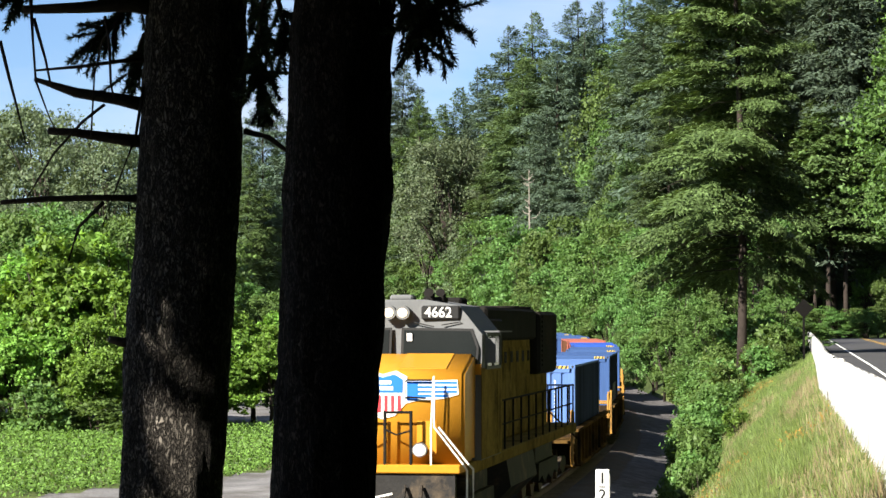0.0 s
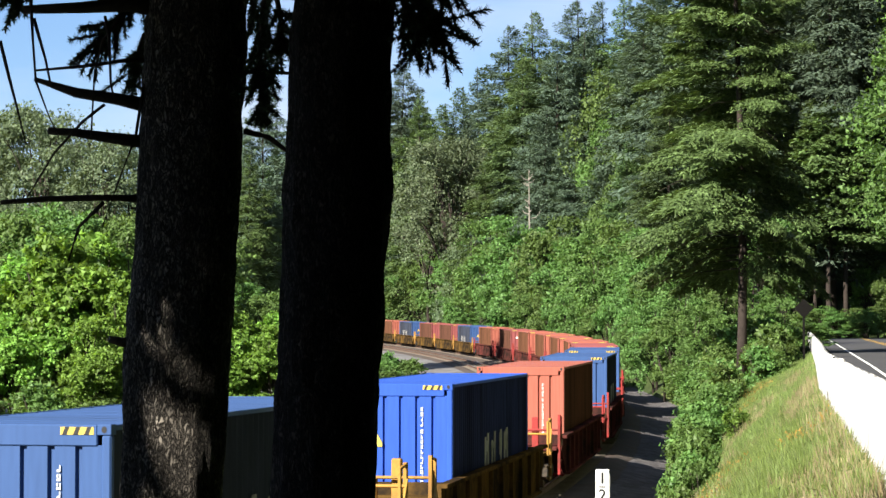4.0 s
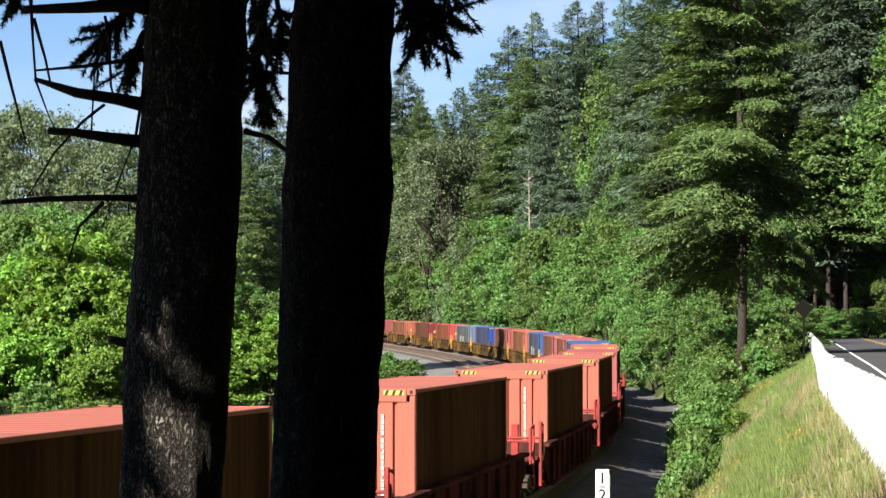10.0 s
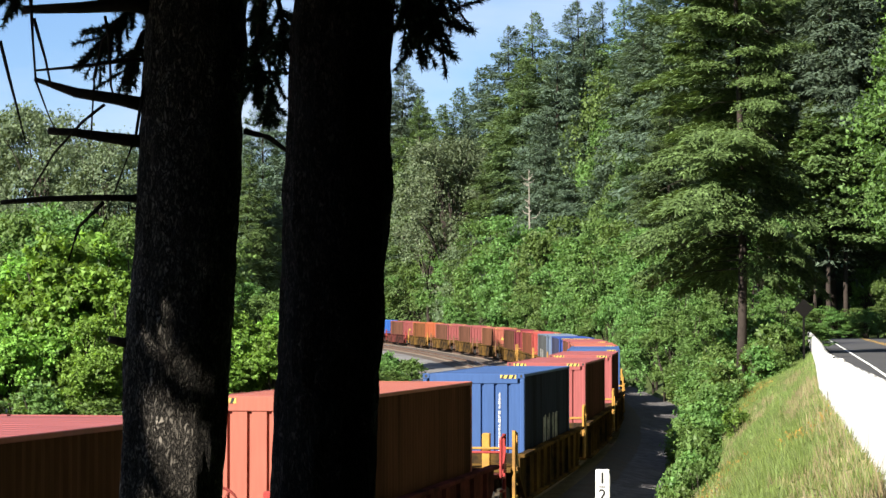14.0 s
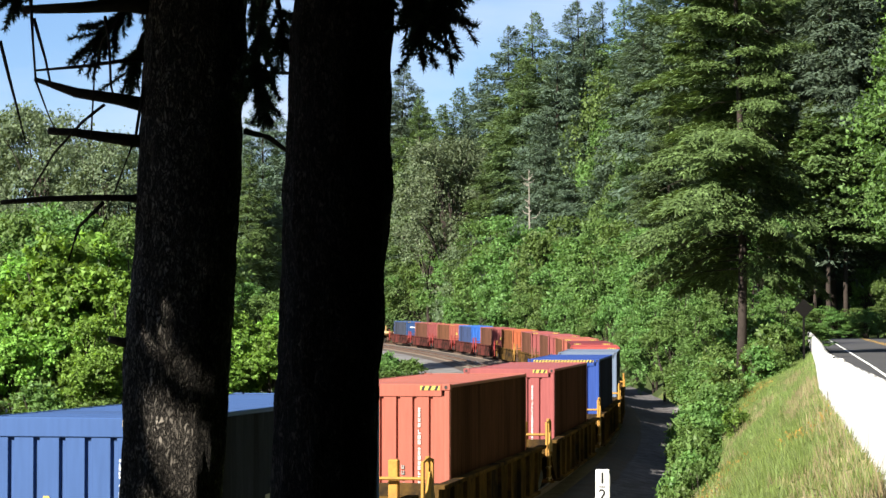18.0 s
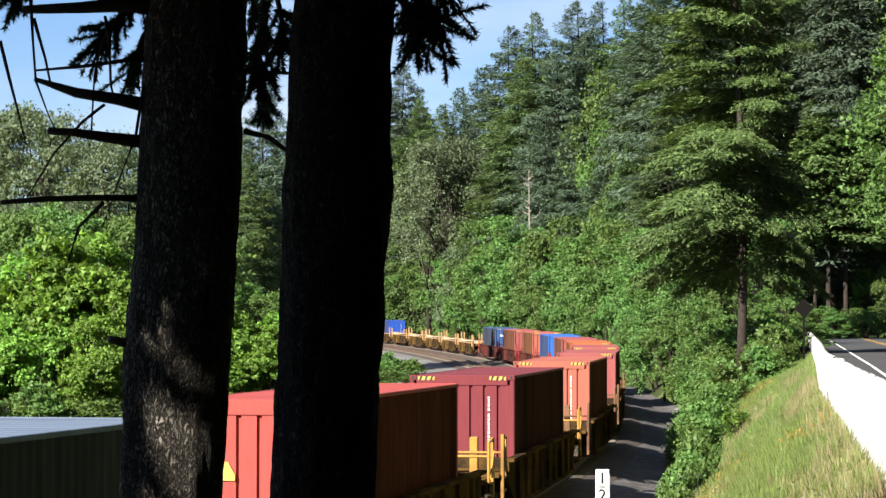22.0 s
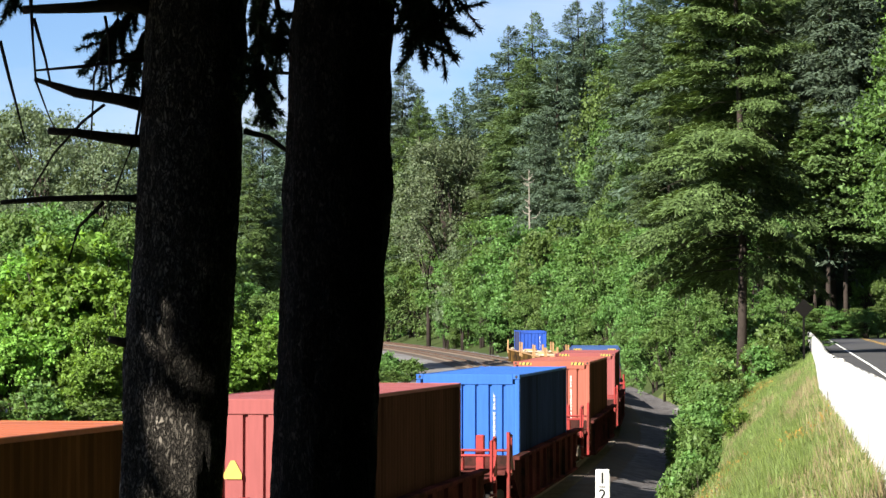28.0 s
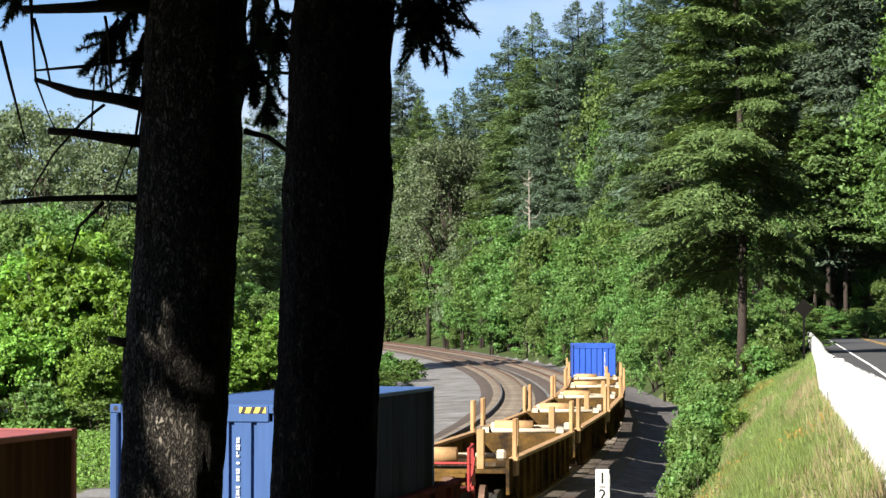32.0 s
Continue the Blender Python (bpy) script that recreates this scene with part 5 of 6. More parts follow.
# far conifers on the hill: bearing, top, distance
FIR_SPOTS = [(-314, 442, 230), (-69, 462, 415), (-40, 400, 400), (31, 420, 440), (66, 455, 425), (45, 360, 380), (96, 400, 410), (122, 530, 395), (163, 555, 372), (145, 470, 350),
             (234, 575, 372), (204, 500, 345), (278, 574, 398), (255, 520, 350), (326, 585, 350), (300, 470, 320), (368, 600, 330), (396, 640, 300), (350, 520, 300),
             (440, 680, 290), (420, 560, 265), (480, 720, 305), (470, 600, 250), (545, 740, 260), (590, 800, 330), (562, 770, 345), (610, 760, 338), (620, 760, 270), (655, 780, 255), (690, 790, 300),
             (720, 780, 330), (752, 800, 310), (790, 790, 330), (835, 800, 320), (640, 640, 225), (180, 380, 330), (230, 360, 320), (110, 300, 350), (75, 270, 350),
             (400, 420, 240), (700, 620, 260), (770, 640, 280), (820, 700, 270), (681, 700, 350), (711, 720, 352), (860, 760, 300), (-420, 380, 300), (-480, 360, 320), (-250, 330, 470),
             (-150, 350, 470), (-120, 300, 480), (20, 260, 375), (850, 500, 380), (740, 520, 380), (800, 520, 400), (670, 480, 380), (520, 520, 300), (330, 330, 290), (285, 300, 300),
             (-460, 330, 420), (-400, 300, 430), (-350, 350, 440), (-300, 310, 450), (-260, 360, 430), (-210, 330, 440), (-170, 380, 450), (-130, 370, 420), (-90, 400, 440), (-40, 410, 450), (0, 390, 460), (-520, 300, 430), (-580, 280, 440), (-640, 260, 430), (-700, 250, 440)]
fir_models = [make_conifer("fir_tree", 40, 6.6 + 0.6 * (i % 3), (3.5, 6, 2.5, 5)[i % 4], 11 + i, 420, 0.52, 13.0, (M_FIR_FAR, M_FIR_FAR, M_FIR, M_FIR_LIGHT)[i % 4],
                           ("tall dark green fir on the hillside", "tall dark green fir on the hillside", "deep green fir in the wood", "lighter green cedar in the wood")[i % 4], 0.38, droop=0.34, taper=0.8, cone=True, slim=0.42, full=1.75, low=0.25) for i in range(6)]
spots = [[] for _ in fir_models]
_g = random.Random(21)
for i, (a, top, d) in enumerate(FIR_SPOTS + [(-345, 300, 225), (-288, 330, 240)]):
    if -539 < a < -365 or -272 < a < -100:      # behind the near trunks
        continue
    x, y, hs = by_top(a, top, d, 40)
    if -1.5 < x - wall_x(y) < 11.5 and y < 290:      # keep the road clear
        continue
    k = (42.5 - x) * 0.73 + (279 - y) * 0.68      # firs left out to let sun reach the bushes at the road's end
    if 0 < k < 62 and abs((42.5 - x) * 0.68 - (279 - y) * 0.73) < 8 + 0.05 * k:
        continue
    spots[i % 6].append((x, y, min(hs * 1.05, 1.25) * _g.uniform(0.85, 1.1), hs, _g.uniform(0, 6.28)))
for m, sp in zip(fir_models, spots):
    plant(m, sp)
# firs out of view behind the camera and beyond the road, blocking light
screen = make_conifer("hill_fir", 40, 7.6, 2.5, 19, 108, 2.0, 2.2, M_FIR, "dense fir outside the view, added to block light", 0.38, droop=0.3, cone=True, slim=0.8)
wood = [(-7, -11, 0.8), (3.5, -9, 0.7), (-12, -14, 0.9), (-1, -17, 0.9), (13, -6, 0.8), (-15, -20, 0.9), (8, -18, 0.9)]
for i in range(26):
    y = 8 + i * 7.0
    wood.append((float(wall_x(y)) + 15.5 + (i % 3) * 3.5 + _g.uniform(-1, 1), y, 0.85 + 0.2 * _g.random()))
for i in range(38):
    y = -26 + i * 3.9
    wood.append((float(wall_x(max(y, 10))) + 13.2 + (i % 2) * 4.0 + _g.uniform(-0.7, 0.7), y, 0.9 + 0.2 * _g.random()))
plant(screen, [(-3.3, 8.1, 0.13, 0.42, 0.5), (0.2, -7.5, 0.35, 0.5, 1.1)] + [(x, y, 0.95, hs, i * 1.3) for i, (x, y, hs) in enumerate(wood)])

# tall firs with bare lower trunks; five unseen ones added to block sun
tall = make_conifer("tall_fir_tree", 42, 6.4, 19.0, 23, 240, 0.7, 6.0, M_FIR, "tall fir with a long bare lower trunk", 0.36, droop=0.3, cone=True, slim=0.5)
plant(tall, [(684 * 290 / 4549, 290, 0.95, 0.64, 0.3), (712 * 292 / 4549, 292, 1.0, 0.6, 1.9), (657 * 294 / 4549, 294, 0.7, 0.66, 3.1), (-20.0, -24.0, 1.0, 1.18, 0.9), (-6.9, 7.0, 0.4, 0.58, 0.9), (-3.6, 3.6, 0.55, 0.55, 2.0), (-1.5, -4.0, 0.7, 0.6, 1.0), (-6.5, -1.5, 0.6, 0.62, 2.6)])

# the big spruce on the bank
big = make_conifer("spruce_tree", 30, 6.1, 6.2, 77, 276, 0.27, 118, M_FIR, "big spruce with layered drooping boughs on the grassy bank", 0.27, droop=0.30, taper=0.42, slim=0.40)
for ob in big.children:      # boughs squeezed on the road side, wide over the bank, to fit camera's view
    if ob.name.split(".")[0] != "trunk":
        for v in ob.data.vertices:
            v.co.x *= 0.66 if v.co.x > 0 else 1.02
plant(big, [(528 * 138 / 4549, 138, 1.0, 1.0, 0.0)])

# far broadleaf trees along the curve
alder_models = [make_broadleaf("alder_tree", 12, 3.6, 0.3, 31 + i, 420, 32, 0.19, (M_ALDER, M_FRESH, M_ALDER, M_GREYLEAF)[i],
                               ("bright green alder beside the railway", "fresh green maple beside the railway", "mid-green alder in the wood edge", "pale silvery-green willow in the wood edge")[i], blob=0.55, stems=3, tris=True) for i in range(4)]
ALDER_SPOTS = [(-85, 120, 345, 0), (-60, 150, 350, 2), (-20, 160, 352, 0), (10, 60, 338, 1), (15, 170, 350, 2), (45, 100, 325, 0), (50, 190, 345, 2), (85, 195, 330, 0), (90, 70, 300, 2), (115, 130, 300, 1), (125, 205, 320, 2),
               (150, 60, 280, 0), (165, 180, 290, 0), (195, 205, 290, 2), (185, 90, 262, 1), (215, 60, 245, 0), (225, 160, 262, 0), (255, 190, 262, 1), (270, 110, 235, 2), (275, 40, 215, 0),
               (300, 150, 235, 0), (305, 70, 205, 1), (325, 215, 245, 1), (335, 20, 185, 0), (345, 120, 205, 1), (365, 180, 215, 0), (370, 60, 175, 1), (395, 140, 185, 0), (405, 30, 160, 1), (430, 90, 165, 0),
               (450, 170, 190, 2), (465, 40, 150, 0), (490, 100, 165, 1), (40, 150, 345, 3), (-100, 220, 300, 2), (-100, 60, 300, 0),
               (600, 90, 190, 2), (640, 40, 240, 0), (668, 34, 281, 1), (695, 28, 279, 1), (720, 30, 282, 0), (745, 28, 278, 1), (772, 34, 281, 1), (572, 40, 153, 0), (600, 20, 158, 0), (632, 12, 160, 2), (560, 200, 200, 2), (500, 30, 150, 1), (754, 115, 297, 1), (788, 110, 292, 0),
               (352, 110, 230, 1), (310, 200, 260, 2)]
spots = [[] for _ in alder_models]
for a, top, d, k in ALDER_SPOTS:
    for _ in range(40):      # stand clear of the passing train
        x, y, hs = by_top(a, top, d, 12)
        s = min(max(hs, 0.55), 1.5)
        if offsets(x, y)[0][0] > 2.6 + 3.9 * s:
            break
        d += 4
    spots[k].append((x, y, s * _g.uniform(0.85, 1.05), hs, _g.uniform(0, 6.28)))
for m, sp in zip(alder_models, spots):
    plant(m, sp)

# maples and cottonwoods across the yard
maple_models = [make_broadleaf("maple_tree", 9, 3.0, 0.1, 51 + i, 420, 36, 0.21, M_MAPLE, "sunlit maple with broad yellow-green leaves", blob=0.42, stems=2, tris=True) for i in range(2)]
MAPLES = [(-735, 130, 120, 0), (-665, 165, 118, 1), (-600, 175, 122, 0), (-560, 80, 116, 1), (-690, 60, 117, 1), (-620, 20, 113, 0), (-760, 30, 116, 0), (-345, 25, 124, 0), (-300, 0, 120, 1), (-390, 0, 119, 0), (-480, 110, 122, 1), (-310, 30, 150, 0), (-270, 20, 150, 1), (-830, 120, 122, 1), (-900, 150, 125, 0)]
spots = [[], []]
for a, top, d, k in MAPLES:
    x, y, hs = by_top(a, top, d, 9)
    spots[k].append((x, y, min(max(hs, 0.6), 1.2) * _g.uniform(0.9, 1.1), hs, _g.uniform(0, 6.28)))
for m, sp in zip(maple_models, spots):
    plant(m, sp)
cotton = make_broadleaf("cottonwood_tree", 22, 5.2, 3, 61, 560, 26, 0.19, M_GREYLEAF, "tall cottonwood with pale silvery-green leaves", blob=0.75, trunk_r=0.25, tris=True)
spots = []
for a, top, d in ((-770, 415, 200), (-715, 430, 195), (-655, 385, 205), (-600, 375, 190), (-555, 350, 210), (-690, 260, 180), (-770, 250, 175), (-840, 400, 200), (5, 365, 362), (38, 345, 368), (-25, 325, 372)):
    x, y, hs = by_top(a, top, d, 22)
    spots.append((x, y, hs * _g.uniform(0.8, 1.0), hs, _g.uniform(0, 6.28)))
plant(cotton, spots)
yard = make_broadleaf("willow_tree", 11, 4.0, 0.2, 63, 420, 26, 0.20, M_ALDER, "soft green willow thicket behind the maples", blob=0.6, stems=3, tris=True)
grove = make_broadleaf("woodland_maple_tree", 24, 6.0, 2.0, 67, 700, 24, 0.22, M_ALDER, "tall green maple among the firs", blob=0.7, trunk_r=0.25, tris=True)
spots = []
for a, top, d in ((335, 500, 318), (312, 430, 312), (352, 440, 300), (322, 345, 292)):
    x, y, hs = by_top(a, top, d, 24)
    spots.append((x, y, hs * _g.uniform(0.65, 0.85), hs, _g.uniform(0, 6.28)))
plant(grove, spots)
spots = []
for a, top, d in ((-760, 200, 150), (-700, 215, 155), (-640, 200, 150), (-580, 190, 150), (-540, 200, 160), (-740, 90, 140), (-600, 80, 140), (-330, 50, 165), (-290, 60, 180), (-360, 80, 190), (-420, 190, 180)):
    x, y, hs = by_top(a, top, d, 11)
    spots.append((x, y, hs * _g.uniform(0.8, 1.0), hs, _g.uniform(0, 6.28)))
plant(yard, spots)
edge = make_broadleaf("bigleaf_maple_tree", 24, 9.0, 4.0, 65, 900, 44, 0.22, M_ALDER, "spreading big-leaf maple with fresh green leaves", blob=0.8, trunk_r=0.4, tris=True)
plant(edge, [(34.3, 165, 1.0, 1.0, 0.3)])

# shrubs on the bank and along the rails
shrub_models = [make_broadleaf("shrub", 2.2, 1.25, -0.1, 81 + i, 70, 40, (0.125, 0.15, 0.12)[i], (M_SHRUB, M_FRESH, M_ALDER)[i],
                               ("leafy green bramble shrub on the bank", "yellow-green vine maple shrub on the bank", "low mid-green shrub on the bank")[i], "shrub", "shrubs on the bank", blob=0.34, trunk_r=0.03, stems=3, tris=True) for i in range(3)]
spots = [[], [], []]
for i in range(105):
    y = 72 + 95 * _g.random() ** 0.9
    p, h = line_at(y - 30)
    lo = p.x + 4.25 + min(max((y - 100) * 0.05, 0), 1.1)
    hi = lo + 1.1 + max(0, y - 108) * 0.22
    x = _g.uniform(lo, min(hi, wall_x(y) - 1.5))
    s = _g.uniform(0.6, 1.15) * min(1.0, 0.5 + (y - 72) * 0.018)
    if abs(x / y * 4549 - 530) < 24 and y < 140:      # keep the camera's sight of the spruce's foot clear
        continue
    spots[i % 3].append((x, y, s, s * _g.uniform(0.8, 1.2), _g.uniform(0, 6.28)))
for i in range(8):
    y = 100 + 22 * _g.random()
    spots[i % 3].append((wall_x(y) - 4.4 + _g.uniform(-0.8, 0.8) - 0.02 * (y - 60), y, 0.45, 0.4, _g.uniform(0, 6.28)))
for i in range(22):      # thicket behind the crest
    y = _g.uniform(139, 158)
    s = _g.uniform(0.8, 1.3)
    spots[i % 3].append((_g.uniform(500, 585) * y / 4549, y, s, s * _g.uniform(0.8, 1.2), _g.uniform(0, 6.28)))
for i in range(26):
    x = -9.5 - 17 * _g.random()
    spots[i % 3].append((x, _g.uniform(109, 117), _g.uniform(0.8, 1.3), _g.uniform(0.6, 1.1), _g.uniform(0, 6.28)))
for i in range(10):
    s_ = _g.uniform(165, 200)
    p, h = line_at(s_ - 30, -12.0 - _g.random() * 4)
    spots[i % 3].append((p.x, p.y, _g.uniform(0.6, 0.9), _g.uniform(0.45, 0.7), _g.uniform(0, 6.28)))
for i in range(36):
    s_ = _g.uniform(120, 330)
    p, h = line_at(s_, 6.2 + _g.random() * 3)
    spots[i % 3].append((p.x, p.y, _g.uniform(0.9, 1.5), _g.uniform(0.8, 1.5), _g.uniform(0, 6.28)))
for i in range(5):      # bush in the yard inside the curve
    spots[1].append((_g.uniform(-4.6, -2.4), _g.uniform(200, 207), _g.uniform(0.8, 1.1), _g.uniform(0.7, 1.0), _g.uniform(0, 6.28)))
for i in range(14):      # clump at the near end of the shrubs
    y, s = _g.uniform(56, 67), _g.uniform(0.38, 0.52)
    spots[1 if i % 3 else 0].append((_g.uniform(408, 452) * y / 4549, y, s, s * _g.uniform(1.3, 1.8), _g.uniform(0, 6.28)))
for m, sp in zip(shrub_models, spots):
    plant(m, sp)

weed = make_broadleaf("weed_clump", 0.4, 0.25, 0.0, 95, 22, 14, 0.04, M_BLADE, "small leafy weed clump in the bank grass", "weed", "weeds on the bank", blob=0.08, trunk_r=0.006, tris=True)
spots = []
for i in range(90):
    y = _g.uniform(30, 122)
    s = _g.uniform(0.35, 0.9)
    spots.append((float(wall_x(y)) - _g.uniform(0.5, 5.0), y, s, s * _g.uniform(0.6, 1.1), _g.uniform(0, 6.28)))
plant(weed, spots)


# grass
def build_grass(name, n, area, hgt, wid, material, label, keep, seed):
    g = np.random.default_rng(seed)
    (x0, x1), (y0, y1) = area
    x, y = g.uniform(x0, x1, n * 6), g.uniform(y0, y1, n * 6)
    ok = keep(x, y)
    x, y = x[ok][:n], y[ok][:n]
    z = ground_z(x, y)
    k = len(x)
    a = g.uniform(0, 6.28, k)
    al = np.stack([np.cos(a) * 0.4, np.sin(a) * 0.4, np.full(k, 1.0)], -1)
    nm = np.stack([np.sin(a + 1.0), -np.cos(a + 1.0), g.normal(0, 0.2, k)], -1)
    patch = np.array([noise.noise((u * 0.5, w * 0.5, 3.0)) for u, w in zip(x, y)])
    ln = hgt * g.uniform(0.5, 1.3, k) * (1 + 0.5 * patch)
    v, q = leaf_tris(np.stack([x, y, z - 0.02], -1), al, nm, ln, np.full(k, wid) * g.uniform(0.6, 1.4, k))
    ob = quad_mesh(name, v, q, material)
    return tagged(ob, label, "grass", kind="stuff")


def dry_spots(x, y):
    """Where the bank is dry: below the wall, along a worn band and in drifts."""
    drift = np.array([noise.noise((a * 0.55, b * 0.16, 21.0)) + 0.5 * noise.noise((a * 1.6, b * 0.6, 4.0)) for a, b in zip(x, y)])
    band = (abs(x - 7.6 - 0.221 * (y - 72)) < 0.6) & (y > 60) & (y < 106)
    return drift + 0.42 * band + 0.5 * np.clip(x - wall_x(y) + 1.6, 0, 1) * (y < 80) > 0.27


def on_bank(x, y):
    n, s, z = offsets(x, y)
    return (n > 5.4) & (x < wall_x(y) - 0.35)


build_grass("bank_grass", 190000, ((2, 20), (26, 135)), 0.27, 0.020, M_BLADE, "sunlit green grass on the bank", lambda x, y: on_bank(x, y) & (~dry_spots(x, y) | (np.sin(x * 91 + y * 57) > 0.6)), 1)
build_grass("near_bank_grass", 80000, ((2, 10), (27, 60)), 0.27, 0.013, M_BLADE, "rank green grass on the lower bank", lambda x, y: on_bank(x, y) & (~dry_spots(x, y) | (np.sin(x * 91 + y * 57) > 0.6)), 7)
build_grass("dry_grass", 34000, ((2, 18), (22, 110)), 0.34, 0.014, M_STRAW, "dry straw-coloured stalks among the bank grass", lambda x, y: on_bank(x, y) & dry_spots(x, y), 2)
def build_weeds(name, n, area, leaf, tall, material, label, keep, seed):
    """Low leafy weeds: leaves at all heights and angles."""
    g = np.random.default_rng(seed)
    (x0, x1), (y0, y1) = area
    x, y = g.uniform(x0, x1, n * 8), g.uniform(y0, y1, n * 8)
    ok = keep(x, y)
    x, y = x[ok][:n], y[ok][:n]
    k = len(x)
    patch = np.array([noise.noise((u * 0.6, w * 0.6, 3.0)) + 0.5 * noise.noise((u * 1.7, w * 1.7, 8.0)) for u, w in zip(x, y)])
    z = ground_z(x, y) + g.random(k) * tall * np.clip(0.6 + 1.1 * patch, 0.15, 1.7)
    nm = unit(g.normal(size=(k, 3)) * 0.6 + np.array([-0.3, -0.4, 0.8]))
    size = leaf * g.uniform(0.6, 1.4, k)
    v, q = leaf_tris(np.stack([x, y, z], -1), g.normal(size=(k, 3)), nm, size, size * 0.8)
    return tagged(quad_mesh(name, v, q, material), label, "weeds", kind="stuff")


ORANGE_PATCHES = ((5.4, 51, 0.7, 5.0), (6.4, 47, 0.5, 3.5), (4.6, 44, 0.4, 4.0), (13.2, 112, 0.9, 9.0), (11.6, 100, 0.4, 4.0))


def in_patches(x, y):
    return np.any([((x - px) / rx) ** 2 + ((y - py) / ry) ** 2 < 1 for px, py, rx, ry in ORANGE_PATCHES], axis=0)


build_weeds("orange_weeds", 20000, ((3, 15), (38, 122)), 0.04, 0.34, M_ORANGE, "orange-tinted weeds in patches on the bank", in_patches, 3)

build_weeds("yard_weeds", 120000, ((-36, -4), (66, 118)), 0.10, 0.42, M_YARD, "bright green leafy weeds beyond the gravel yard", lambda x, y: yard_edge(x, y) < 0, 4)
build_weeds("bank_weeds", 46000, ((2, 18), (27, 125)), 0.06, 0.16, M_BANKLEAF, "low leafy weeds in the bank grass", on_bank, 5)
build_weeds("bank_litter", 20000, ((2, 16), (27, 112)), 0.08, 0.12, M_STRAW, "dry brown litter on the bank below the wall",
            lambda x, y: on_bank(x, y) & dry_spots(x, y), 8)


# dead snag on the hill
def build_snag():
    x, y, hs = by_top(152, 275, 300, 1)
    s = tagged(new("dead_tree"), "bare silver-grey dead tree among green crowns", "dead tree")
    s.location = (x, y, gz(x, y) - 0.2)
    part("trunk", tube(bmesh.new(), [(0, 0, 0), (0.1, 0, hs * 0.6), (0, 0, hs)], [0.22, 0.13, 0.03], 8), M_SNAG, s)
    bm = bmesh.new()
    g = random.Random(4)
    for i in range(22):
        z, a = hs * g.uniform(0.5, 0.98), g.uniform(0, 6.28)
        ln = g.uniform(0.5, 2.8) * (1.35 - z / hs)
        tube(bm, [(0, 0, z), (math.cos(a) * ln * 0.6, math.sin(a) * ln * 0.6, z + 0.15 * ln), (math.cos(a) * ln, math.sin(a) * ln, z + 0.6 * ln)], [0.09, 0.06, 0.02], 5)
    part("branches", bm, M_SNAG, s)


build_snag()


# ---- near trees: two leaning dark trunks ----
def make_near_tree(name, label, a_top, a_bot, half, d, seed, bumps, bark):
    top, bot = sight(a_top, 572, d), sight(a_bot, -310, d)
    slope = (top - bot) / (top.z - bot.z)
    base_z = gz(bot.x, d)
    base = bot + slope * (base_z - 0.2 - bot.z)
    t = tagged(new(name), label, "tree", "near trunks")
    t.location = base
    r0 = half * d / 4549
    rows, sides = 230, 44
    H = top.z - base.z + 9.0
    verts = []
    for i in range(rows + 1):
        u = i / rows
        z = (u * (H - 9 + 0.6)) if i < rows - 8 else (H - 9 + 0.6) + (i - rows + 8) / 8 * 8.4
        r = r0 * (1.0 + 0.06 * math.exp(-z / 0.5)) * (1 - 0.045 * max(0, z - 4.5) if z > 4.5 else 1)
        for k in range(sides):
            an = k / sides * 2 * math.pi
            p = Vector((math.cos(an), math.sin(an), 0))
            ridged = abs(noise.noise((p.x * 3.2 + seed, p.y * 3.2, z * 1.7))) + 0.6 * abs(noise.noise((p.x * 8 + seed, p.y * 8, z * 4.4)))
            rr = r * (1 + 0.05 * noise.noise((p.x * 0.9, p.y * 0.9, z * 0.9 + seed))) + 0.028 * (ridged - 0.35)
            for bz, ba, amp, w in bumps:
                rr += amp * math.exp(-((z + base.z - bz) / w) ** 2) * max(0, math.cos(an - ba))
            verts.append((p.x * rr + slope.x * z, p.y * rr, z))
    i = np.arange((rows + 1) * sides).reshape(rows + 1, sides)
    j = np.roll(i, -1, 1)
    quads = np.stack([i[:-1], j[:-1], j[1:], i[1:]], -1).reshape(-1, 4)
    tk = quad_mesh("trunk", np.array(verts), quads, bark, t)
    tk.data.shade_smooth()
    tk["label"] = "thick leaning trunk with flaking dark bark"
    return t, base, slope, r0


D1, D2 = 13.0, 11.5
near_a, base_a, slope_a, r_a = make_near_tree("spruce_trunk_tree", "near spruce with dead branch stubs on its dark trunk", -434, -479, 91, D1, 1, [(4.3, math.pi, 0.02, 0.3)], M_BARK)
near_b, base_b, slope_b, r_b = make_near_tree("fir_trunk_tree", "near fir with a black shaded trunk and hanging boughs", -176, -212, 90, D2, 7, [(5.1, 0.0, 0.02, 0.25), (4.45, 0.0, 0.015, 0.15)], M_BARK_SHADED)


def stub(parent, base, d, pts, radii, name="dead_branch", material=None, label=""):
    bm = tube(bmesh.new(), [sight(a, b, d + dd) - base for a, b, dd in pts], [r * d / 4549 for r in radii], 8)
    for v in bm.verts:
        v.co += Vector((noise.noise(v.co * 30), noise.noise(v.co * 31 + Vector((5, 0, 0))), noise.noise(v.co * 29 + Vector((0, 7, 0))))) * 0.005
    return part(name, smooth_bm(bm), material or M_DEADWOOD, parent, label)


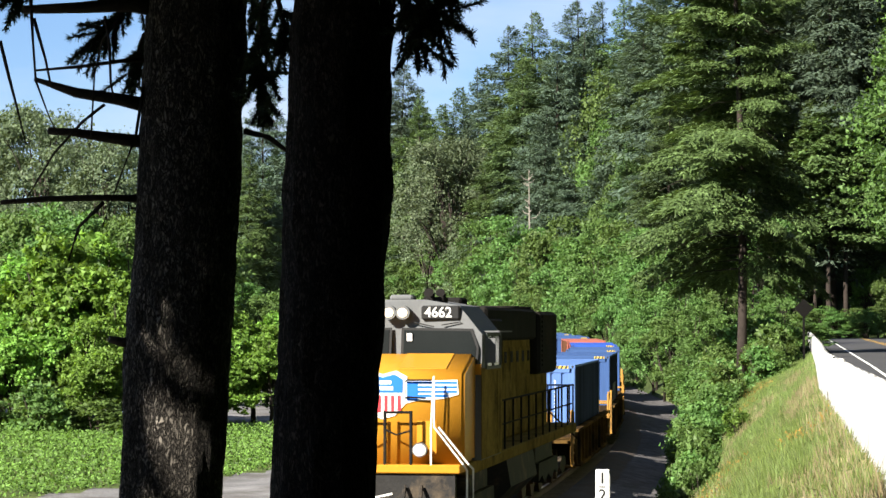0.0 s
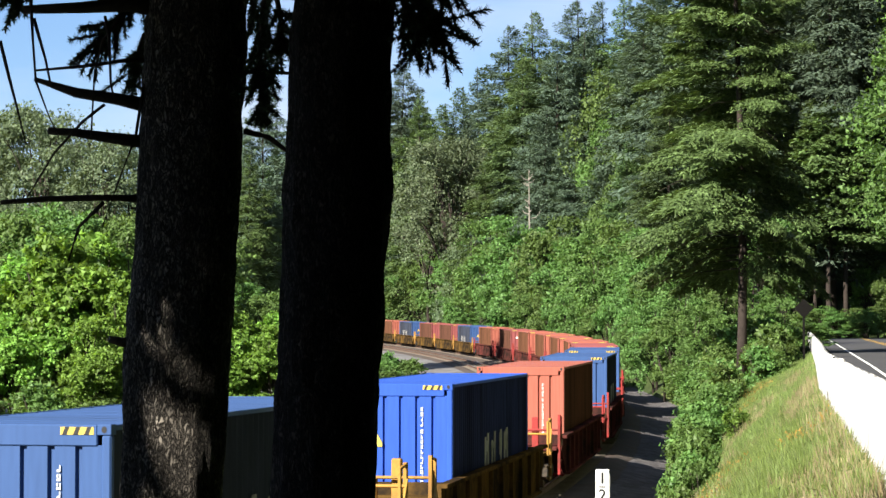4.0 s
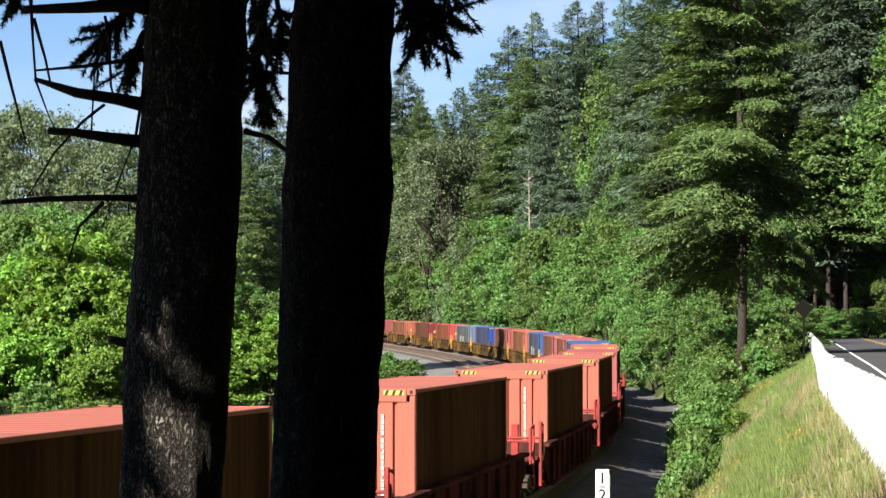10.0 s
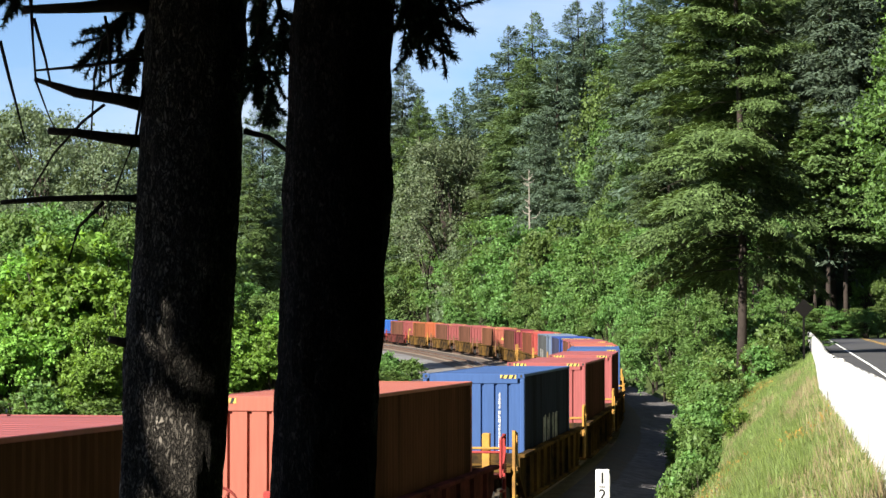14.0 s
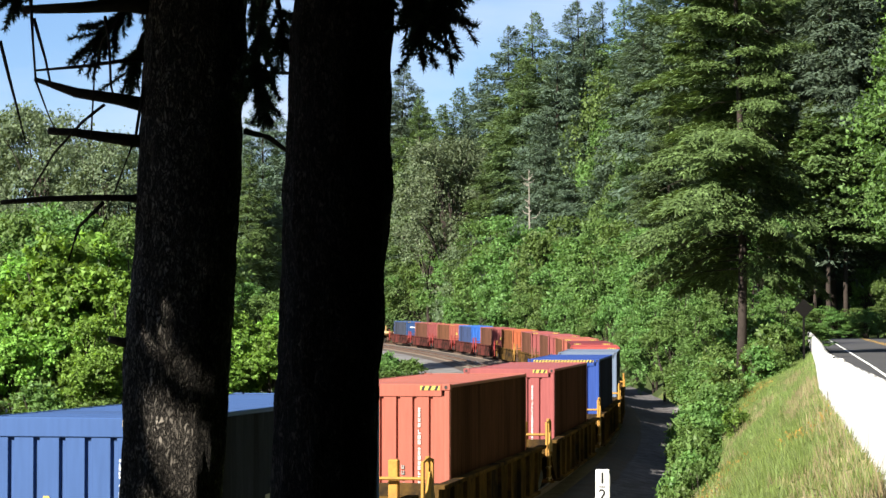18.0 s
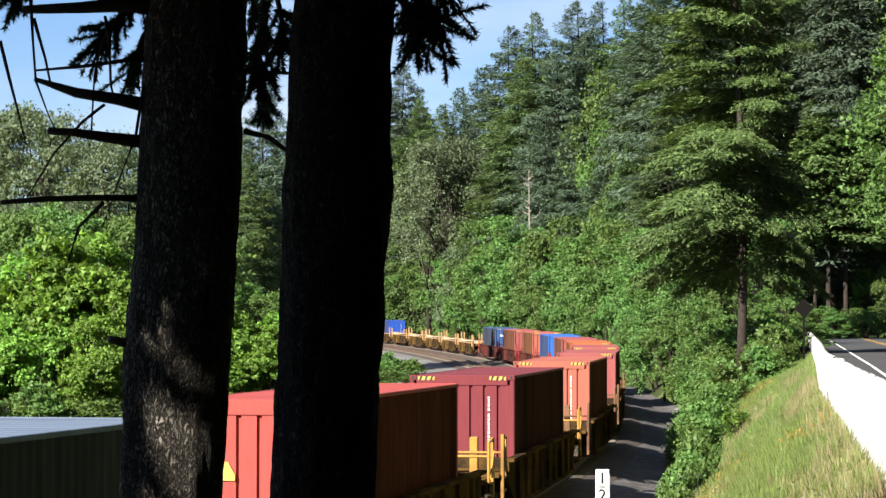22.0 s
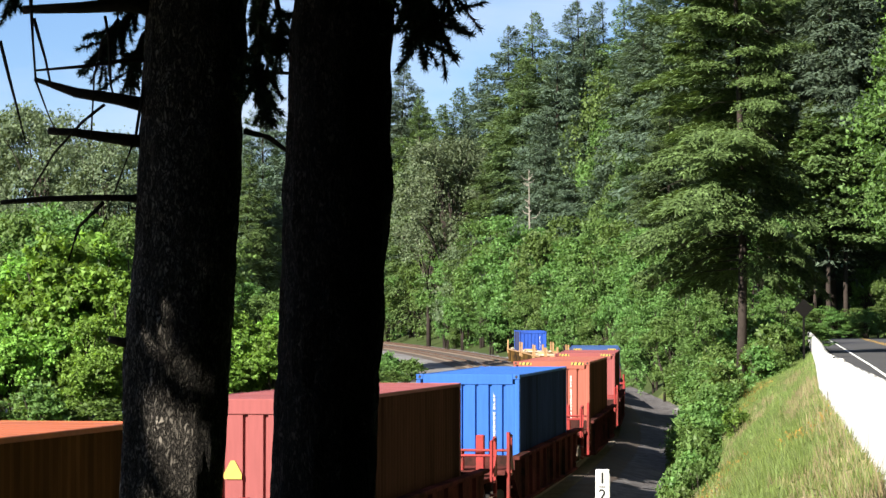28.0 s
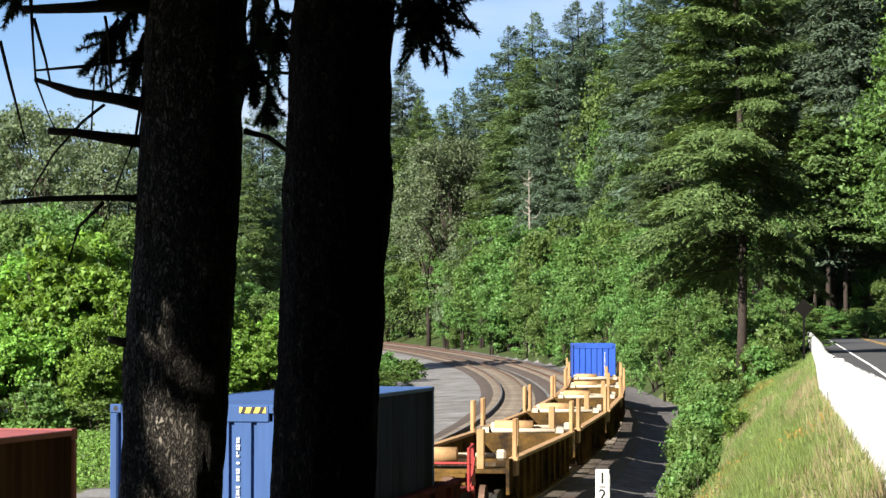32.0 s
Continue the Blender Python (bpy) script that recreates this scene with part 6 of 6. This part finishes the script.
# broken limbs and drooping twigs (bearing, height, depth from the trunk)
stub(near_a, base_a, D1, [(-500, 560, 0), (-560, 566, -0.1), (-640, 560, -0.2), (-745, 556, -0.3)], [20, 14, 10, 8], label="broken bare limb")
stub(near_a, base_a, D1, [(-520, 385, 0), (-580, 398, -0.1), (-650, 408, -0.15), (-724, 432, -0.2)], [13, 11, 9, 4], label="broken bare limb")
stub(near_a, base_a, D1, [(-520, 320, 0), (-590, 328, -0.1), (-650, 338, -0.15), (-700, 341, -0.2)], [12, 10, 8, 6], label="broken bare limb")
stub(near_a, base_a, D1, [(-530, 221, 0), (-600, 222, -0.1), (-700, 220, -0.2), (-784, 214, -0.3)], [7, 6, 5, 4], label="long bare limb")
stub(near_a, base_a, D1, [(-515, 466, 0), (-560, 466, -0.1), (-640, 455, -0.2), (-725, 447, -0.3)], [5, 4, 3, 2], label="thin bare limb")
stub(near_a, base_a, D1, [(-530, -32, 0), (-565, -34, -0.05), (-590, -28, -0.08)], [11, 9, 6], label="short broken stub")
stub(near_a, base_a, D1, [(-352, 340, 0), (-310, 330, -0.05), (-274, 303, -0.1)], [6, 4, 3], label="thin bare limb")
stub(near_a, base_a, D1, [(-352, 444, 0), (-310, 446, -0.05), (-270, 443, -0.1)], [4, 3, 3], label="thin bare limb")
for tw in ([(-530, 420, -0.1), (-545, 330, -0.12), (-575, 250, -0.15), (-603, 170, -0.2)], [(-732, 580, -0.3), (-727, 500, -0.3), (-722, 430, -0.3), (-700, 370, -0.3), (-680, 330, -0.3)],
           [(-726, 540, -0.3), (-705, 470, -0.3), (-695, 420, -0.3)], [(-600, 545, -0.2), (-592, 500, -0.2), (-588, 420, -0.2), (-583, 400, -0.2)], [(-575, 540, -0.2), (-605, 500, -0.2), (-618, 440, -0.2), (-624, 330, -0.2)],
           [(-600, 388, -0.2), (-640, 355, -0.2), (-690, 300, -0.2), (-735, 225, -0.2)], [(-600, 215, -0.2), (-645, 170, -0.2), (-662, 110, -0.2)], [(-786, 500, -0.3), (-770, 440, -0.3), (-752, 370, -0.3), (-740, 320, -0.3)]):
    stub(near_a, base_a, D1, tw, [3.2 - i * 0.6 for i in range(len(tw))], "twig", label="thin drooping bare twig")


def needle_fingers(tips, seed, finger=0.22, fingers=30, needles=210):
    """Twigs of a bough with bottle-brush needles; tips: the limb's points, from the trunk out."""
    g = np.random.default_rng(seed)
    pts = np.array([tuple(p) for p in tips])
    k = g.random(fingers) ** 0.8 * (len(pts) - 1.001)
    i = k.astype(int)
    o = pts[i] + (pts[i + 1] - pts[i]) * (k - i)[:, None]
    run = unit(pts[i + 1] - pts[i])
    d = unit(run * 0.8 + g.normal(size=(fingers, 3)) * 0.65 + np.array([0, 0, -0.55]))
    ln = finger * g.uniform(0.5, 1.3, fingers)
    f = np.repeat(np.arange(fingers), needles)
    u = g.random(len(f))
    c = o[f] + d[f] * (ln[f] * u)[:, None]
    al = unit(d[f] * 0.9 + g.normal(size=(len(f), 3)) * 0.7)
    v, q = leaf_tris(c, al, unit(g.normal(size=(len(f), 3))), 0.036 * g.uniform(0.7, 1.2, len(f)), np.full(len(f), 0.0068))
    bm = bmesh.new()
    tube(bm, [Vector(p) for p in pts], [0.02 - 0.015 * t / (len(pts) - 1) for t in range(len(pts))], 5)
    for a in range(fingers):
        tube(bm, [Vector(o[a]), Vector(o[a] + d[a] * ln[a])], [0.006, 0.003], 4, False)
    return v, q, bm


SWAY = []


def bough(parent, base, d, pts, seed, fingers=34, finger=0.22, phase=0.0, amount=1.0, name="needle_bough"):
    """A hanging live bough that turns about its root in the wind."""
    w = [sight(a, b, d + dd) for a, b, dd in pts]
    root = w[0]
    v, q, bm = needle_fingers([p - root for p in w], seed, finger, fingers)
    ob = part(name, bm, M_DEADWOOD, parent, "hanging bough, its green darkened for shade, stirring in the wind")
    ob.location = root - base
    quad_mesh("needles", v, q, M_FIR_SHADED, ob)
    SWAY.append((ob, root - base, phase, amount))
    return ob


# boughs beside and between the trunks
for i, (pts, nf, fl, ph, am) in enumerate((
        ([(-110, 640, -0.3), (-60, 610, -0.5), (-30, 575, -0.6), (-8, 525, -0.7)], 50, 0.22, 0.0, 1.0),
        ([(-120, 600, 0.2), (-80, 590, 0.1), (-55, 550, 0.0), (-40, 500, 0.0)], 36, 0.2, 0.7, 1.0),
        ([(-120, 700, 0.3), (-70, 670, 0.1), (-20, 630, 0.0), (15, 590, 0.0)], 34, 0.2, 1.4, 1.0),
        ([(-300, 640, 0.5), (-320, 560, 0.4), (-330, 480, 0.4), (-325, 420, 0.4)], 34, 0.15, 2.2, 0.5),
        ([(-290, 660, 0.2), (-300, 600, 0.2), (-285, 520, 0.2), (-290, 480, 0.2)], 30, 0.15, 3.0, 0.5),
        ([(-340, 640, 0.6), (-335, 560, 0.6), (-310, 500, 0.6), (-322, 370, 0.6)], 30, 0.13, 3.9, 0.4),
        ([(-470, 620, 0.6), (-540, 580, 0.5), (-580, 535, 0.5), (-610, 500, 0.5)], 44, 0.2, 4.6, 1.1),
        ([(-480, 560, 0.5), (-530, 510, 0.5), (-545, 470, 0.5), (-555, 445, 0.5)], 26, 0.16, 5.3, 1.0),
        ([(-640, 640, 0.0), (-700, 610, 0.0), (-745, 595, 0.0), (-765, 575, 0.0)], 16, 0.13, 6.0, 0.6))):
    on_b = i < 6
    bough(near_b if on_b else near_a, base_b if on_b else base_a, D2 if on_b else D1, pts, 200 + i, nf, fl, ph, am)

# their crowns above, which keep the trunks in shade
for t, base, slope, d, sd in ((near_a, base_a, slope_a, D1, 5), (near_b, base_b, slope_b, D2, 6)):
    z_low = 6.9 - base.z
    v, q = conifer_arrays(24.0, 4.6, z_low, sd, 200, 0.55, 26, 0.5, 0.12, 0.7)
    v[:, 0] += slope.x * v[:, 2]
    v = v.reshape(-1, 3, 3)
    keep = (v[:, :, 2].min(1) + base.z > EYE + (v[:, :, 1].mean(1) + d) * 0.132) | (v[:, :, 1].mean(1) + d < 2.0)
    v = v[keep].reshape(-1, 3)
    quad_mesh("crown", v, np.arange(len(v)).reshape(-1, 3), M_FIR_SHADED, t)


# ---- small roadside and railway things ----
def build_half_mile_post():
    p = sight(282, -310, 45.0)
    z = gz(p.x, p.y)
    c = tagged(new("milepost"), "white post with the fraction one half in black beside the track", "milepost")
    c.location = (p.x, p.y, z)
    top = sight(282, -258, 45.0).z - z
    part("post", boxes(((-0.05, 0.02, -0.3), (0.05, 0.10, top - 0.03)), bevel=0.01), M_WHITE, c)
    plate = part("plate", boxes(((-0.125, -0.02, top - 0.62), (0.115, 0.015, top)), bevel=0.012), M_WHITE, c, "white plate")
    part("edge_plate", boxes(((0.1155, -0.015, top - 0.6), (0.125, 0.16, top - 0.08)), bevel=0.004), M_GALV, c, "grey side plate")
    face = Euler((radians(90), 0, 0)).to_matrix().to_4x4()
    for ch, zz in (("1", top - 0.16), ("2", top - 0.45)):
        text_mesh("numeral", ch, 0.27, M_GASKET, c, Matrix.Translation((-0.01, -0.024, zz)) @ face)
    part("fraction_bar", boxes(((-0.07, -0.0245, top - 0.315), (0.05, -0.0205, top - 0.295))), M_GASKET, c)


build_half_mile_post()


def build_road_sign():
    p = sight(638, 26, 122.0)
    z = gz(p.x, p.y)
    c = tagged(new("road_sign"), "diamond road sign seen from its bare back, shade put into its black", "road sign")
    c.location = (p.x, p.y, z)
    h = p.z - z
    part("post", boxes(((-0.05, -0.05, -0.3), (0.05, 0.05, h + 0.3)), bevel=0.01), M_SIGN_SHADE, c, "timber post blackened to stand for shade")
    r = 0.46
    part("panel", prism(bmesh.new(), [(0, h + r), (r, h), (0, h - r), (-r, h)], -0.075, -0.055), M_SIGN_SHADE, c, "diamond panel blackened to stand for shade")


build_road_sign()

bush = make_broadleaf("vine_maple", 1.5, 0.75, 0.0, 93, 60, 30, 0.10, M_MAPLE, "yellow-green vine maple bush on the bank", "shrub", "shrubs on the bank", blob=0.18, trunk_r=0.02, stems=3, tris=True)
plant(bush, [(520 * 80 / 4549, 80, 0.62, 0.75, 0.4), (527 * 83 / 4549, 83, 0.45, 0.5, 1.4)])

# leafy sprig in front of the milepost
sprig = make_broadleaf("sapling", 1.6, 0.5, 0.6, 91, 26, 16, 0.11, M_MAPLE, "young yellow-green sapling by the milepost", "shrub", "saplings", blob=0.16, trunk_r=0.015)
p = sight(262, -300, 43.0)
sprig.matrix_basis = Matrix.Translation((p.x - 0.12, p.y, p.z - 1.85)) @ Matrix.Diagonal((1.25, 1.25, 1, 1))
part("stem", tube(bmesh.new(), [(0, 0, 0.6), (0.02, 0, -2.0)], 0.015, 5), M_BARK2, sprig)


# ---- movement ----
def motions():
    for ob, s0, half, own in MOVING:
        rows = []
        for i in range(0, 33):
            rows.append((float(i), line_pose(s0 - SPEED * i, half) @ own))
        walk(ob, rows)
    for ob, at, phase, amount in SWAY:
        rows = []
        for i in range(0, 65):
            t = i * 0.5
            gust = 0.6 + 0.4 * math.sin(t * 0.37 + phase * 0.6)
            a = amount * gust * (4.5 * math.sin(t * 2.1 + phase) + 2.5 * math.sin(t * 3.7 + phase * 2.3))
            b = amount * gust * (4.0 * math.sin(t * 1.7 + phase * 1.7) + 2.0 * math.sin(t * 4.1 + phase))
            rows.append((t, pose(at.x, at.y, at.z, a * 0.6, b, a * 0.5)))
        walk(ob, rows)


motions()
